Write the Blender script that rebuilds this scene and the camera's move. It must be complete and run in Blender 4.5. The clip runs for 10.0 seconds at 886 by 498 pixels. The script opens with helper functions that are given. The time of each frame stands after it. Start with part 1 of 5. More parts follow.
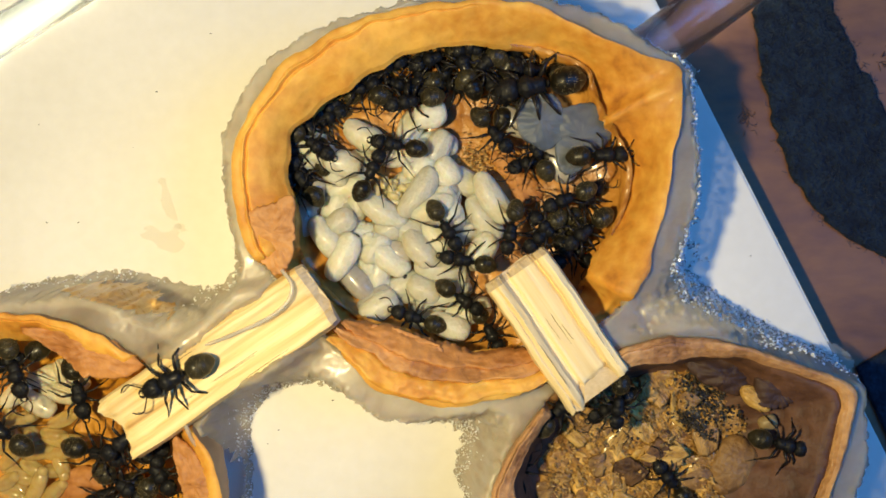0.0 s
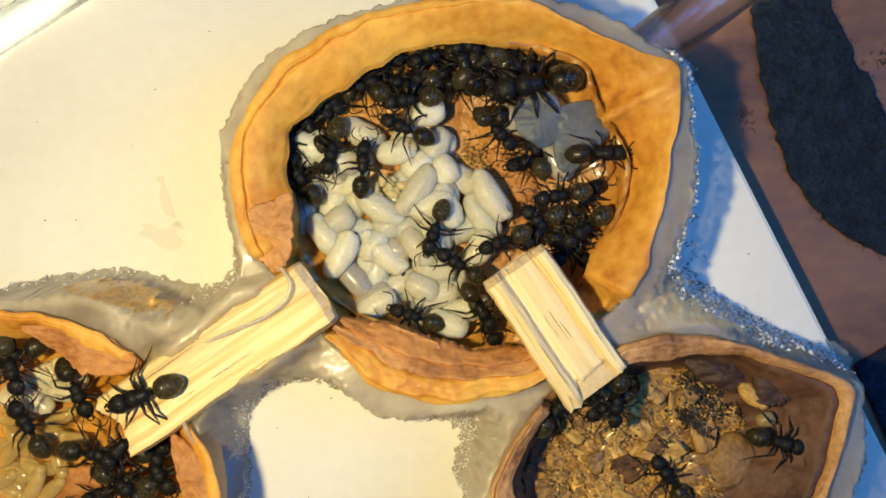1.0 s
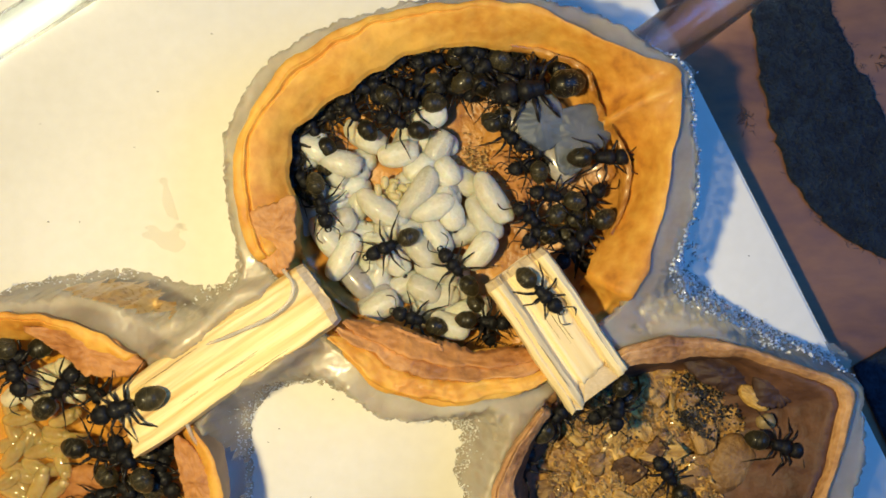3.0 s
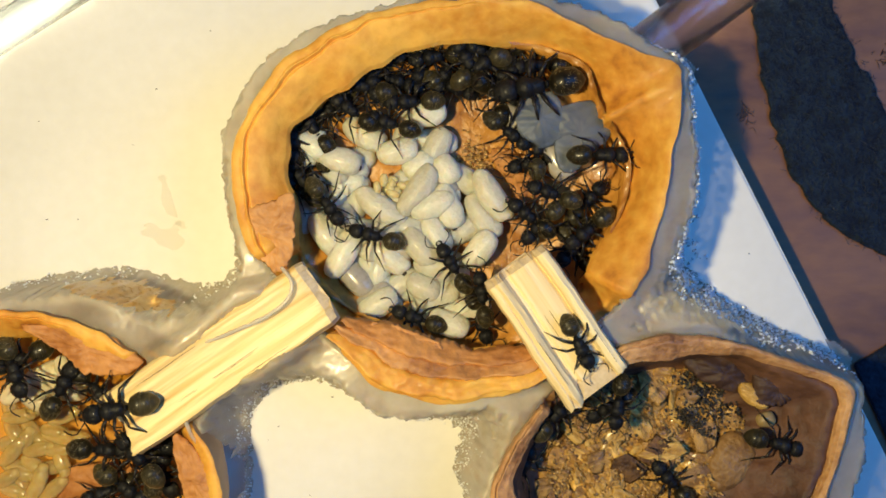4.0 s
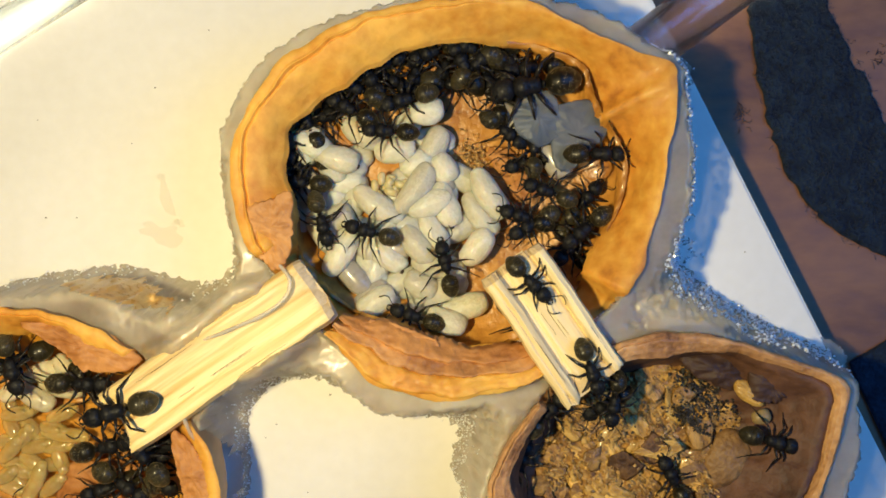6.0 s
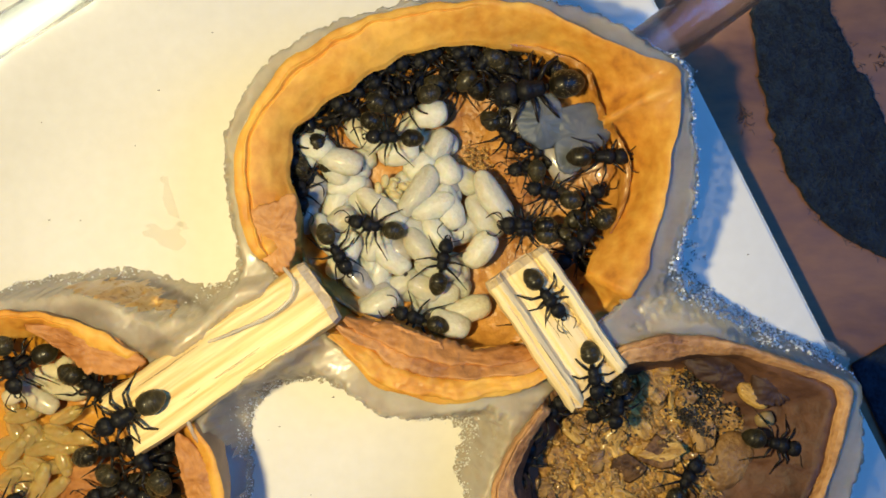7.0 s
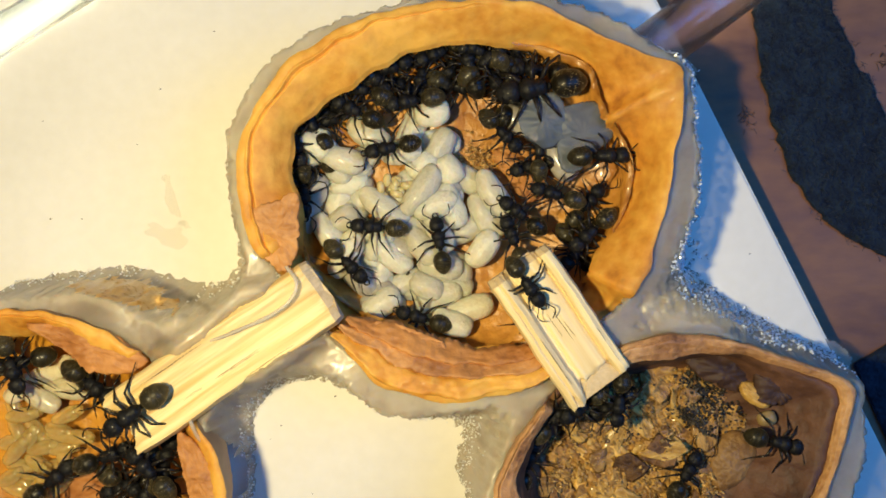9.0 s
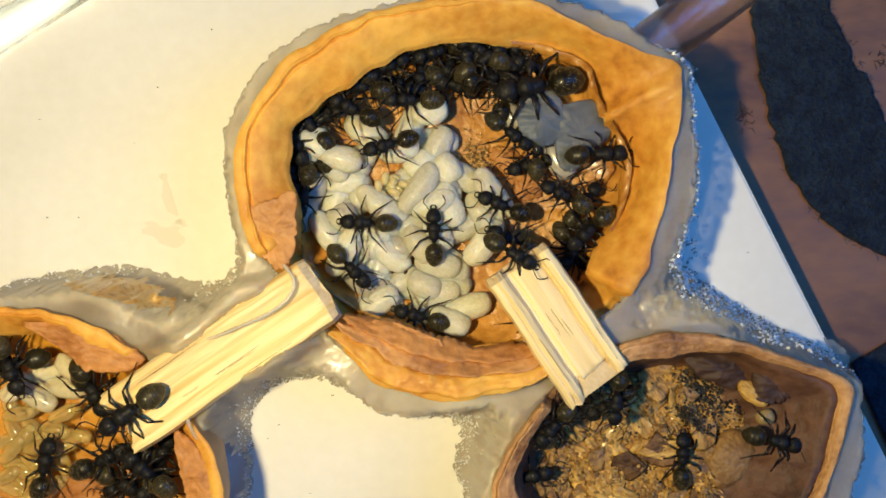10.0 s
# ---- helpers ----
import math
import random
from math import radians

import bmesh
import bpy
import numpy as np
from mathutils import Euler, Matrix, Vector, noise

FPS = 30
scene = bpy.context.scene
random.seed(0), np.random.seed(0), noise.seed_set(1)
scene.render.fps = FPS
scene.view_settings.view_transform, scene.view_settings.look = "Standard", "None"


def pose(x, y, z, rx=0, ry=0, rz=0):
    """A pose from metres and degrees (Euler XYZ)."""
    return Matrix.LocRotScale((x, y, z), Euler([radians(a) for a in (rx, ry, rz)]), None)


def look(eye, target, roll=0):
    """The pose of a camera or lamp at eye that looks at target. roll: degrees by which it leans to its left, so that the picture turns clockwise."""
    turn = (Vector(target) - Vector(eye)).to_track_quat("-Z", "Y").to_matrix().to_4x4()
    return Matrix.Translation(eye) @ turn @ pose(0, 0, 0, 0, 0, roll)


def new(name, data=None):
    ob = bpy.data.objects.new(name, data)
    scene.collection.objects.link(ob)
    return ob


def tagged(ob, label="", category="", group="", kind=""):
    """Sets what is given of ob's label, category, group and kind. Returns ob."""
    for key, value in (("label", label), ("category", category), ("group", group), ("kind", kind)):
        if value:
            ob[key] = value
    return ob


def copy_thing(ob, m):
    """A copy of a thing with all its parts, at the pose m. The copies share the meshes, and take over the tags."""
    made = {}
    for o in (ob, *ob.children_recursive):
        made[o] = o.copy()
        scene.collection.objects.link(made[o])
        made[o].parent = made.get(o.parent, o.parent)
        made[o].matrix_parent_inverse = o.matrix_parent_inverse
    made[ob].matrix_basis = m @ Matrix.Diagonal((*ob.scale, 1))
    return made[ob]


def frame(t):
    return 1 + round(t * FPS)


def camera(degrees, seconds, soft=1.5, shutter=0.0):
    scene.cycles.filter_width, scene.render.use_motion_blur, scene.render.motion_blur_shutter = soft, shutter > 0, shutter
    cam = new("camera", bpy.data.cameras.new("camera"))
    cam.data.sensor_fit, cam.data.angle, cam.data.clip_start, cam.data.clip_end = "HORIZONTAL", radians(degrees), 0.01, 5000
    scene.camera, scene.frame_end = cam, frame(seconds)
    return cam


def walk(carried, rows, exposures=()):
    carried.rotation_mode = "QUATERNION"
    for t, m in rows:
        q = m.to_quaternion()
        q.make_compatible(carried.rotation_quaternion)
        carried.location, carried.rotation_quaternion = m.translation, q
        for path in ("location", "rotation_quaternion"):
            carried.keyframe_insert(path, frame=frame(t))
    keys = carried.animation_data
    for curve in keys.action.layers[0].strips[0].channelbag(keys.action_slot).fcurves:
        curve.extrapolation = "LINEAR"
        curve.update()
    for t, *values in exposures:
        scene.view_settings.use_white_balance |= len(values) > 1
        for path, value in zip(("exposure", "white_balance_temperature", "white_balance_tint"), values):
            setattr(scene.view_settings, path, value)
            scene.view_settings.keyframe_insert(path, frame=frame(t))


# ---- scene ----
# Ant nest in three halved walnut shells, glued to a white base. Lengths below are millimetres; MM turns them into metres.
MM = 0.001
cam = camera(50, 10.0, soft=1.7)
EXPO, KELVIN, TINT = 0.0, 6500, 10
walk(cam, [
    (0, pose(0.00017, 0.00021, 0.09655, 0.144, 0.273, -0.085)),
    (0.5, pose(0.00024, 0.00022, 0.09654, 0.034, 0.255, -0.044)),
    (1, pose(0.00017, -0.00003, 0.09658, 0.151, 0.172, -0.090)),
    (1.5, pose(0.00018, 0.00040, 0.09680, -0.151, 0.195, -0.096)),
    (2, pose(0.00016, 0.00050, 0.09695, -0.080, 0.212, -0.052)),
    (2.5, pose(-0.00024, 0.00021, 0.09707, 0.181, 0.044, -0.008)),
    (4, pose(0.00013, 0.00047, 0.09679, -0.174, 0.212, -0.031)),
    (4.5, pose(-0.00011, -0.00014, 0.09692, 0.139, 0.002, 0.011)),
    (5, pose(-0.00000, 0.00000, 0.09700, -0.000, -0.000, -0.000)),
    (5.5, pose(0.00018, 0.00012, 0.09712, -0.122, 0.077, -0.007)),
    (7, pose(-0.00029, 0.00023, 0.09730, 0.020, 0.001, 0.016)),
    (7.5, pose(-0.00064, 0.00034, 0.09706, -0.079, -0.113, 0.047)),
    (8, pose(-0.00036, 0.00000, 0.09706, 0.100, -0.013, 0.019)),
    (8.5, pose(-0.00044, 0.00025, 0.09698, -0.033, -0.033, -0.016)),
    (9, pose(-0.00063, 0.00020, 0.09724, -0.020, -0.078, 0.042)),
    (9.5, pose(-0.00053, 0.00024, 0.09723, -0.021, 0.033, 0.002)),
    (10, pose(-0.00069, -0.00018, 0.09707, 0.124, -0.245, 0.054)),
], [(0, EXPO, KELVIN, TINT), (10, EXPO, KELVIN, TINT)])

# ---- light ----
world = bpy.data.worlds.new("sky")
scene.world = world
world.use_nodes = True
wn = world.node_tree.nodes
sky = wn.new("ShaderNodeTexSky")
sky.sky_type, sky.sun_disc = "NISHITA", False
sky.sun_elevation, sky.sun_rotation = radians(66), radians(255)
world.node_tree.links.new(sky.outputs[0], wn["Background"].inputs[0])
wn["Background"].inputs[1].default_value = 0.018
# warm lamp held close beside the lens
lamp = new("warm_lamp_light", bpy.data.lights.new("warm_lamp_light", "AREA"))
lamp.data.shape, lamp.data.size = "DISK", 0.006
lamp.data.energy, lamp.data.color = 0.116, (1.0, 0.82, 0.42)
lamp.matrix_world = look((-0.031, -0.004, 0.099), (0.0, 0.0, 0.0))
# unseen area lamp added to stand in for blue daylight from one side
day_panel = new("window_light", bpy.data.lights.new("window_light", "AREA"))
day_panel.data.shape, day_panel.data.size, day_panel.data.size_y = "RECTANGLE", 0.09, 0.10
day_panel.data.energy, day_panel.data.color = 0.118, (0.03, 0.31, 1.0)
day_panel.matrix_world = look((0.100, 0.015, 0.130), (0.0, 0.0, 0.0))

# ---- materials ----


def mat(name, a, b, scale=400, rough=0.5, bump=0.2, fine=6, spread=0.0, coat=0.0, sss=0.0, sss_r=0.001, trans=0.0, stretch=(1, 1, 1), ior=1.45, stain=None, metal=0.0, bump_dist=0.0002, lo=0.36, hi=0.64, mixed=0.4, island=0.0):
    m = bpy.data.materials.new(name)
    m.use_nodes = True
    nt = m.node_tree
    n, lk = nt.nodes, nt.links
    bs = n["Principled BSDF"]
    tc = n.new("ShaderNodeTexCoord")
    mp = n.new("ShaderNodeMapping")
    mp.inputs["Scale"].default_value = stretch
    lk.new(tc.outputs["Object"], mp.inputs[0])
    big = n.new("ShaderNodeTexNoise")
    big.inputs["Scale"].default_value, big.inputs["Detail"].default_value = scale, 5
    small = n.new("ShaderNodeTexNoise")
    small.inputs["Scale"].default_value, small.inputs["Detail"].default_value = scale * fine, 6
    for t in (big, small):
        lk.new(mp.outputs[0], t.inputs["Vector"])
    add = n.new("ShaderNodeMix")
    add.inputs[0].default_value = mixed
    lk.new(big.outputs[0], add.inputs[2])
    lk.new(small.outputs[0], add.inputs[3])
    ramp = n.new("ShaderNodeValToRGB")
    ramp.color_ramp.elements[0].position, ramp.color_ramp.elements[1].position = lo, hi
    ramp.color_ramp.elements[0].color, ramp.color_ramp.elements[1].color = (*a, 1), (*b, 1)
    if stain:
        e = ramp.color_ramp.elements.new(0.42)
        e.color = (*a, 1)
        ramp.color_ramp.elements[0].color = (*stain, 1)
        ramp.color_ramp.elements[0].position = 0.3
    lk.new(add.outputs[0], ramp.inputs[0])
    col = ramp.outputs[0]
    if spread:
        oi = n.new("ShaderNodeObjectInfo")
        mr = n.new("ShaderNodeMapRange")
        mr.inputs[3].default_value, mr.inputs[4].default_value = 1 - spread, 1 + spread
        lk.new(oi.outputs["Random"], mr.inputs[0])
        hs = n.new("ShaderNodeHueSaturation")
        lk.new(mr.outputs[0], hs.inputs["Value"])
        lk.new(col, hs.inputs["Color"])
        col = hs.outputs[0]
    if island:
        ge = n.new("ShaderNodeNewGeometry")
        mr = n.new("ShaderNodeMapRange")
        mr.inputs[3].default_value, mr.inputs[4].default_value = 1 - island, 1 + island
        lk.new(ge.outputs["Random Per Island"], mr.inputs[0])
        hs = n.new("ShaderNodeHueSaturation")
        lk.new(mr.outputs[0], hs.inputs["Value"])
        lk.new(col, hs.inputs["Color"])
        col = hs.outputs[0]
    lk.new(col, bs.inputs["Base Color"])
    rr = n.new("ShaderNodeMapRange")
    rr.inputs[3].default_value, rr.inputs[4].default_value = max(0.02, rough - 0.12), min(1, rough + 0.12)
    lk.new(small.outputs[0], rr.inputs[0])
    lk.new(rr.outputs[0], bs.inputs["Roughness"])
    if bump:
        bp = n.new("ShaderNodeBump")
        bp.inputs["Strength"].default_value, bp.inputs["Distance"].default_value = bump, bump_dist
        lk.new(add.outputs[0], bp.inputs["Height"])
        lk.new(bp.outputs[0], bs.inputs["Normal"])
    bs.inputs["Coat Weight"].default_value = coat
    bs.inputs["Coat Roughness"].default_value = 0.12
    bs.inputs["Metallic"].default_value = metal
    bs.inputs["IOR"].default_value = ior
    bs.inputs["Transmission Weight"].default_value = trans
    if sss:
        bs.inputs["Subsurface Weight"].default_value = sss
        bs.inputs["Subsurface Radius"].default_value = (1.0, 0.7, 0.45)
        bs.inputs["Subsurface Scale"].default_value = sss_r
    return m


M_PAPER = mat("white_card", (0.80, 0.775, 0.70), (0.86, 0.84, 0.775), 60, 0.6, 0.1, 12)
M_TABLE = mat("table_wood", (0.165, 0.072, 0.030), (0.25, 0.118, 0.053), 30, 0.5, 0.3, 8, stretch=(1.2, 2.6, 1), bump_dist=0.0005, stain=(0.10, 0.042, 0.018))
M_FELT = mat("dark_felt", (0.002, 0.007, 0.02), (0.014, 0.03, 0.055), 500, 0.95, 1.0, 4, bump_dist=0.0015)
M_FUZZ = mat("felt_fibre", (0.008, 0.016, 0.035), (0.05, 0.06, 0.075), 300, 0.9, 0.0)
M_RIM = mat("walnut_cut", (0.60, 0.26, 0.032), (0.82, 0.47, 0.092), 90, 0.56, 0.8, 9, sss=0.3, sss_r=0.0016, stain=(0.34, 0.12, 0.018), coat=0.02, bump_dist=0.0003)
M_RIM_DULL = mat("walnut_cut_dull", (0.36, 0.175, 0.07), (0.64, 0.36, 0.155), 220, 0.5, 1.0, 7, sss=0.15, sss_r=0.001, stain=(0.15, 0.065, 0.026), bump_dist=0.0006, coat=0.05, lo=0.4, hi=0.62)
M_BOWL = mat("walnut_inside", (0.37, 0.145, 0.022), (0.66, 0.325, 0.062), 180, 0.34, 0.9, 6, stain=(0.09, 0.035, 0.009), bump_dist=0.0005, coat=0.3)
M_BOWL_AMBER = mat("walnut_inside_amber", (0.42, 0.17, 0.014), (0.72, 0.36, 0.04), 180, 0.35, 0.8, 6, stain=(0.08, 0.03, 0.008), bump_dist=0.0004, coat=0.3)
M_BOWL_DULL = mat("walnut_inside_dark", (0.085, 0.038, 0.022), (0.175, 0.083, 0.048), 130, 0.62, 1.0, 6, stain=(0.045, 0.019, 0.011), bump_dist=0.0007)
M_OUT = mat("walnut_outside", (0.34, 0.19, 0.08), (0.5, 0.3, 0.15), 150, 0.6, 0.8, 5)
M_GLUE = mat("hot_glue", (0.44, 0.35, 0.245), (0.63, 0.53, 0.40), 120, 0.33, 0.25, 6, sss=0.7, sss_r=0.003, ior=1.48, bump_dist=0.0004, coat=0.12)
M_AMBER_STRIP = mat("amber_see_through", (0.55, 0.30, 0.07), (0.74, 0.50, 0.18), 220, 0.3, 0.5, 6, sss=0.3, sss_r=0.001, coat=0.3, stain=(0.3, 0.14, 0.04))
M_FROST = mat("glue_frost", (0.82, 0.83, 0.84), (0.93, 0.93, 0.94), 900, 0.15, 0.1, 4, coat=0.8, sss=0.3, sss_r=0.001)
M_THREAD = mat("glue_clear", (0.62, 0.58, 0.50), (0.72, 0.68, 0.6), 300, 0.2, 0.1, 4, coat=0.4)
M_FLAP_PALE = mat("walnut_husk_pale", (0.40, 0.175, 0.055), (0.60, 0.30, 0.10), 200, 0.55, 0.9, 6, bump_dist=0.0005, stain=(0.24, 0.09, 0.03))
M_STICK = mat("split_pine", (0.70, 0.475, 0.175), (0.88, 0.70, 0.36), 620, 0.5, 0.8, 3, stretch=(0.03, 1, 1), stain=(0.40, 0.21, 0.06), bump_dist=0.0002, mixed=0.55, lo=0.44, hi=0.58)
M_STICK_PALE = mat("pale_pine", (0.76, 0.57, 0.27), (0.88, 0.73, 0.43), 420, 0.55, 0.5, 4, stretch=(0.035, 1, 1), stain=(0.62, 0.42, 0.17), bump_dist=0.0002, mixed=0.5, lo=0.36, hi=0.62)
M_STICK_END = mat("pine_end_grain", (0.54, 0.41, 0.24), (0.68, 0.55, 0.36), 600, 0.7, 0.5, 4)
M_CRACK = mat("wood_split", (0.10, 0.06, 0.02), (0.2, 0.12, 0.05), 500, 0.8, 0.3)
M_PUPA = mat("pupa_white", (0.56, 0.525, 0.40), (0.68, 0.65, 0.535), 420, 0.5, 0.8, 6, spread=0.16, sss=0.7, sss_r=0.002, bump_dist=0.0004, stretch=(0.85, 1, 1), coat=0.08, stain=(0.46, 0.42, 0.31))
M_PUPA_CREAM = mat("pupa_cream", (0.56, 0.49, 0.32), (0.72, 0.66, 0.48), 350, 0.3, 0.3, 6, spread=0.12, sss=0.6, sss_r=0.001, coat=0.35)
# natural pupa grey, also used where shade on white pupae becomes colour
M_PUPA_GREY = mat("pupa_grey", (0.33, 0.30, 0.25), (0.45, 0.42, 0.36), 300, 0.3, 0.15, 6, spread=0.1, sss=0.4, sss_r=0.0008, coat=0.4)
M_LARVA = mat("larva_amber", (0.72, 0.475, 0.135), (0.86, 0.65, 0.28), 300, 0.1, 0.15, 6, spread=0.1, sss=0.5, sss_r=0.001, coat=0.9)
M_GUT = mat("larva_gut", (0.20, 0.115, 0.04), (0.32, 0.20, 0.075), 500, 0.5, 0.1, spread=0.3)
M_EGG = mat("egg_yellow", (0.66, 0.52, 0.20), (0.80, 0.72, 0.45), 500, 0.2, 0.1, 4, sss=0.4, sss_r=0.0005, coat=0.5)
M_SPOT = mat("dark_spot", (0.02, 0.015, 0.012), (0.06, 0.04, 0.03), 900, 0.5, 0.2)
M_ANT = mat("ant_black", (0.003, 0.0035, 0.005), (0.010, 0.010, 0.011), 900, 0.55, 1.0, 4, coat=0.05, bump_dist=0.00022)
M_GASTER = mat("gaster_black", (0.005, 0.005, 0.004), (0.042, 0.034, 0.015), 420, 0.4, 0.6, 6, coat=0.1, bump_dist=0.00012, stretch=(1.6, 0.6, 0.6), spread=0.75)
M_BRISTLE = mat("bristle", (0.16, 0.13, 0.07), (0.3, 0.25, 0.15), 900, 0.4, 0.0)
M_LEG = mat("leg_black", (0.008, 0.007, 0.007), (0.02, 0.016, 0.013), 900, 0.35, 0.1)
for m in (M_ANT, M_GASTER, M_LEG):
    m.node_tree.nodes["Principled BSDF"].inputs["Specular IOR Level"].default_value = 0.28
for sheen in [M_GASTER.node_tree.nodes["Principled BSDF"]]:
    sheen.inputs["Sheen Weight"].default_value = 0.2
    sheen.inputs["Sheen Roughness"].default_value = 0.35
    sheen.inputs["Sheen Tint"].default_value = (0.75, 0.6, 0.28, 1)
M_FLAKE = mat("chaff", (0.25, 0.125, 0.036), (0.54, 0.31, 0.09), 450, 0.45, 1.0, 6, spread=0.3, stain=(0.09, 0.04, 0.014), bump_dist=0.001, lo=0.42, hi=0.62, coat=0.2, stretch=(0.6, 1.5, 1))
M_FLAKE_GOLD = mat("golden_chaff", (0.46, 0.25, 0.05), (0.74, 0.46, 0.12), 450, 0.45, 0.9, 6, spread=0.25, stain=(0.2, 0.09, 0.02), bump_dist=0.0009, lo=0.43, hi=0.6, coat=0.2, stretch=(0.6, 1.5, 1))
M_FLAKE_DARK = mat("dark_chaff", (0.10, 0.046, 0.018), (0.27, 0.135, 0.045), 500, 0.6, 0.9, 5, spread=0.4, bump_dist=0.0008, coat=0.05, stain=(0.03, 0.014, 0.006))
M_CRUMB = mat("dark_crumb", (0.012, 0.011, 0.011), (0.06, 0.05, 0.04), 900, 0.55, 0.5, island=0.8)
M_GOLD = mat("gold_crumb", (0.24, 0.12, 0.028), (0.56, 0.35, 0.105), 900, 0.45, 0.5, island=0.6, coat=0.2)
M_FLAP = mat("walnut_husk", (0.35, 0.135, 0.035), (0.57, 0.265, 0.08), 150, 0.6, 0.9, 7, bump_dist=0.0005, stain=(0.17, 0.065, 0.02))
M_DARKHUSK = mat("dark_membrane", (0.032, 0.016, 0.011), (0.085, 0.043, 0.028), 130, 0.65, 0.8, 6, bump_dist=0.0005)
M_HUSK_TAN = mat("tan_husk", (0.22, 0.115, 0.04), (0.37, 0.215, 0.08), 260, 0.5, 1.0, 6, stain=(0.09, 0.04, 0.015), bump_dist=0.0008)
M_SEED = mat("pale_seed", (0.25, 0.17, 0.065), (0.37, 0.265, 0.115), 400, 0.4, 0.5, 5, bump_dist=0.0003)
M_SMEAR = mat("glue_film", (0.60, 0.55, 0.47), (0.80, 0.76, 0.70), 120, 0.3, 0.3, 5)
M_HEAP = mat("packed_chaff", (0.28, 0.135, 0.034), (0.60, 0.345, 0.088), 380, 0.5, 1.0, 6, stain=(0.04, 0.018, 0.008), bump_dist=0.001, lo=0.44, hi=0.62, coat=0.15)
# bluish light haze over the ants, put into a tinted see-through material
M_HAZE = mat("grey_haze", (0.10, 0.13, 0.18), (0.20, 0.23, 0.27), 90, 0.45, 0.3, sss=0.3, sss_r=0.001)
M_BAND = mat("gaster_seam", (0.004, 0.004, 0.004), (0.012, 0.01, 0.008), 900, 0.4, 0.2)


def see_into(m, share, tint=(0.93, 0.93, 0.92)):
    """Let a share of the light pass straight through a cloudy material."""
    n, lk = m.node_tree.nodes, m.node_tree.links
    see, mix = n.new("ShaderNodeBsdfTransparent"), n.new("ShaderNodeMixShader")
    see.inputs[0].default_value = (*tint, 1)
    mix.inputs[0].default_value = 1 - share
    lk.new(see.outputs[0], mix.inputs[1])
    lk.new(n["Principled BSDF"].outputs[0], mix.inputs[2])
    lk.new(mix.outputs[0], n["Material Output"].inputs[0])


def clear_glass():
    m = bpy.data.materials.new("clear_glass")
    m.use_nodes = True
    bs = m.node_tree.nodes["Principled BSDF"]
    bs.inputs["Base Color"].default_value = (0.86, 0.93, 1.0, 1)
    bs.inputs["Transmission Weight"].default_value = 1.0
    bs.inputs["Roughness"].default_value = 0.03
    bs.inputs["IOR"].default_value = 1.48
    see_into(m, 0.15)
    return m


M_CLEAR = clear_glass()


see_into(M_GLUE, 0.5)
see_into(M_SMEAR, 0.9, (0.985, 0.978, 0.965))
see_into(M_HAZE, 0.45)
see_into(M_THREAD, 0.6)
see_into(M_LARVA, 0.58)
see_into(M_EGG, 0.3)

# ---- building helpers ----


def nz(x, y, z, s):
    return noise.noise(Vector((x * s, y * s, z * s)))


def ring_value(values, a):
    """A closed row of radii, read smoothly at the angle a."""
    n = len(values)
    u = (a / (2 * math.pi) * n) % n
    i, f = int(u) % n, u - int(u)
    p0, p1, p2, p3 = (values[(i + k) % n] for k in (-1, 0, 1, 2))
    return p1 + 0.5 * f * (p2 - p0 + f * (2 * p0 - 5 * p1 + 4 * p2 - p3 + f * (3 * (p1 - p2) + p3 - p0)))


def part(name, bm, material, parent=None, label="", smooth=True):
    me = bpy.data.meshes.new(name)
    for v in bm.verts:
        v.co *= MM
    bm.to_mesh(me)
    bm.free()
    if smooth:
        me.shade_smooth()
    me.materials.append(material)
    ob = new(name, me)
    ob.parent = parent
    if label:
        tagged(ob, label)
    return ob


def thing(name, label, category, group="", kind="", at=(0, 0, 0), turn=0):
    ob = new(name)
    ob.empty_display_size = 0.002
    ob.matrix_world = pose(at[0] * MM, at[1] * MM, at[2] * MM, 0, 0, turn)
    return tagged(ob, label, category, group, kind)


def loft(bm, rings, close_start=True, close_end=True, closed=True):
    """Skin a row of rings, each a list of points of equal number."""
    vs = [[bm.verts.new(p) for p in r] for r in rings]
    n = len(rings[0])
    for a, b in zip(vs, vs[1:]):
        for i in range(n if closed else n - 1):
            j = (i + 1) % n
            bm.faces.new((a[i], a[j], b[j], b[i]))
    if close_start:
        bm.faces.new(vs[0][::-1])
    if close_end:
        bm.faces.new(vs[-1])
    return bm


def tube(bm, pts, radii, n=7):
    pts = [Vector(p) for p in pts]
    rings = []
    for i, p in enumerate(pts):
        d = (pts[min(i + 1, len(pts) - 1)] - pts[max(i - 1, 0)]).normalized()
        u = d.cross(Vector((0.13, 0.21, 0.97))).normalized()
        w = d.cross(u)
        rings.append([p + radii[i] * (math.cos(2 * math.pi * k / n) * u + math.sin(2 * math.pi * k / n) * w) for k in range(n)])
    return loft(bm, rings)


def blob(bm, stations, n=14, bend=0.0):
    """A rounded body along x: stations of (x, half width, half height, height of the middle)."""
    rings = []
    for x, ry, rz, zc in stations:
        rings.append([(x, ry * math.cos(2 * math.pi * k / n) + bend * x * x, zc + rz * math.sin(2 * math.pi * k / n)) for k in range(n)])
    return loft(bm, rings)


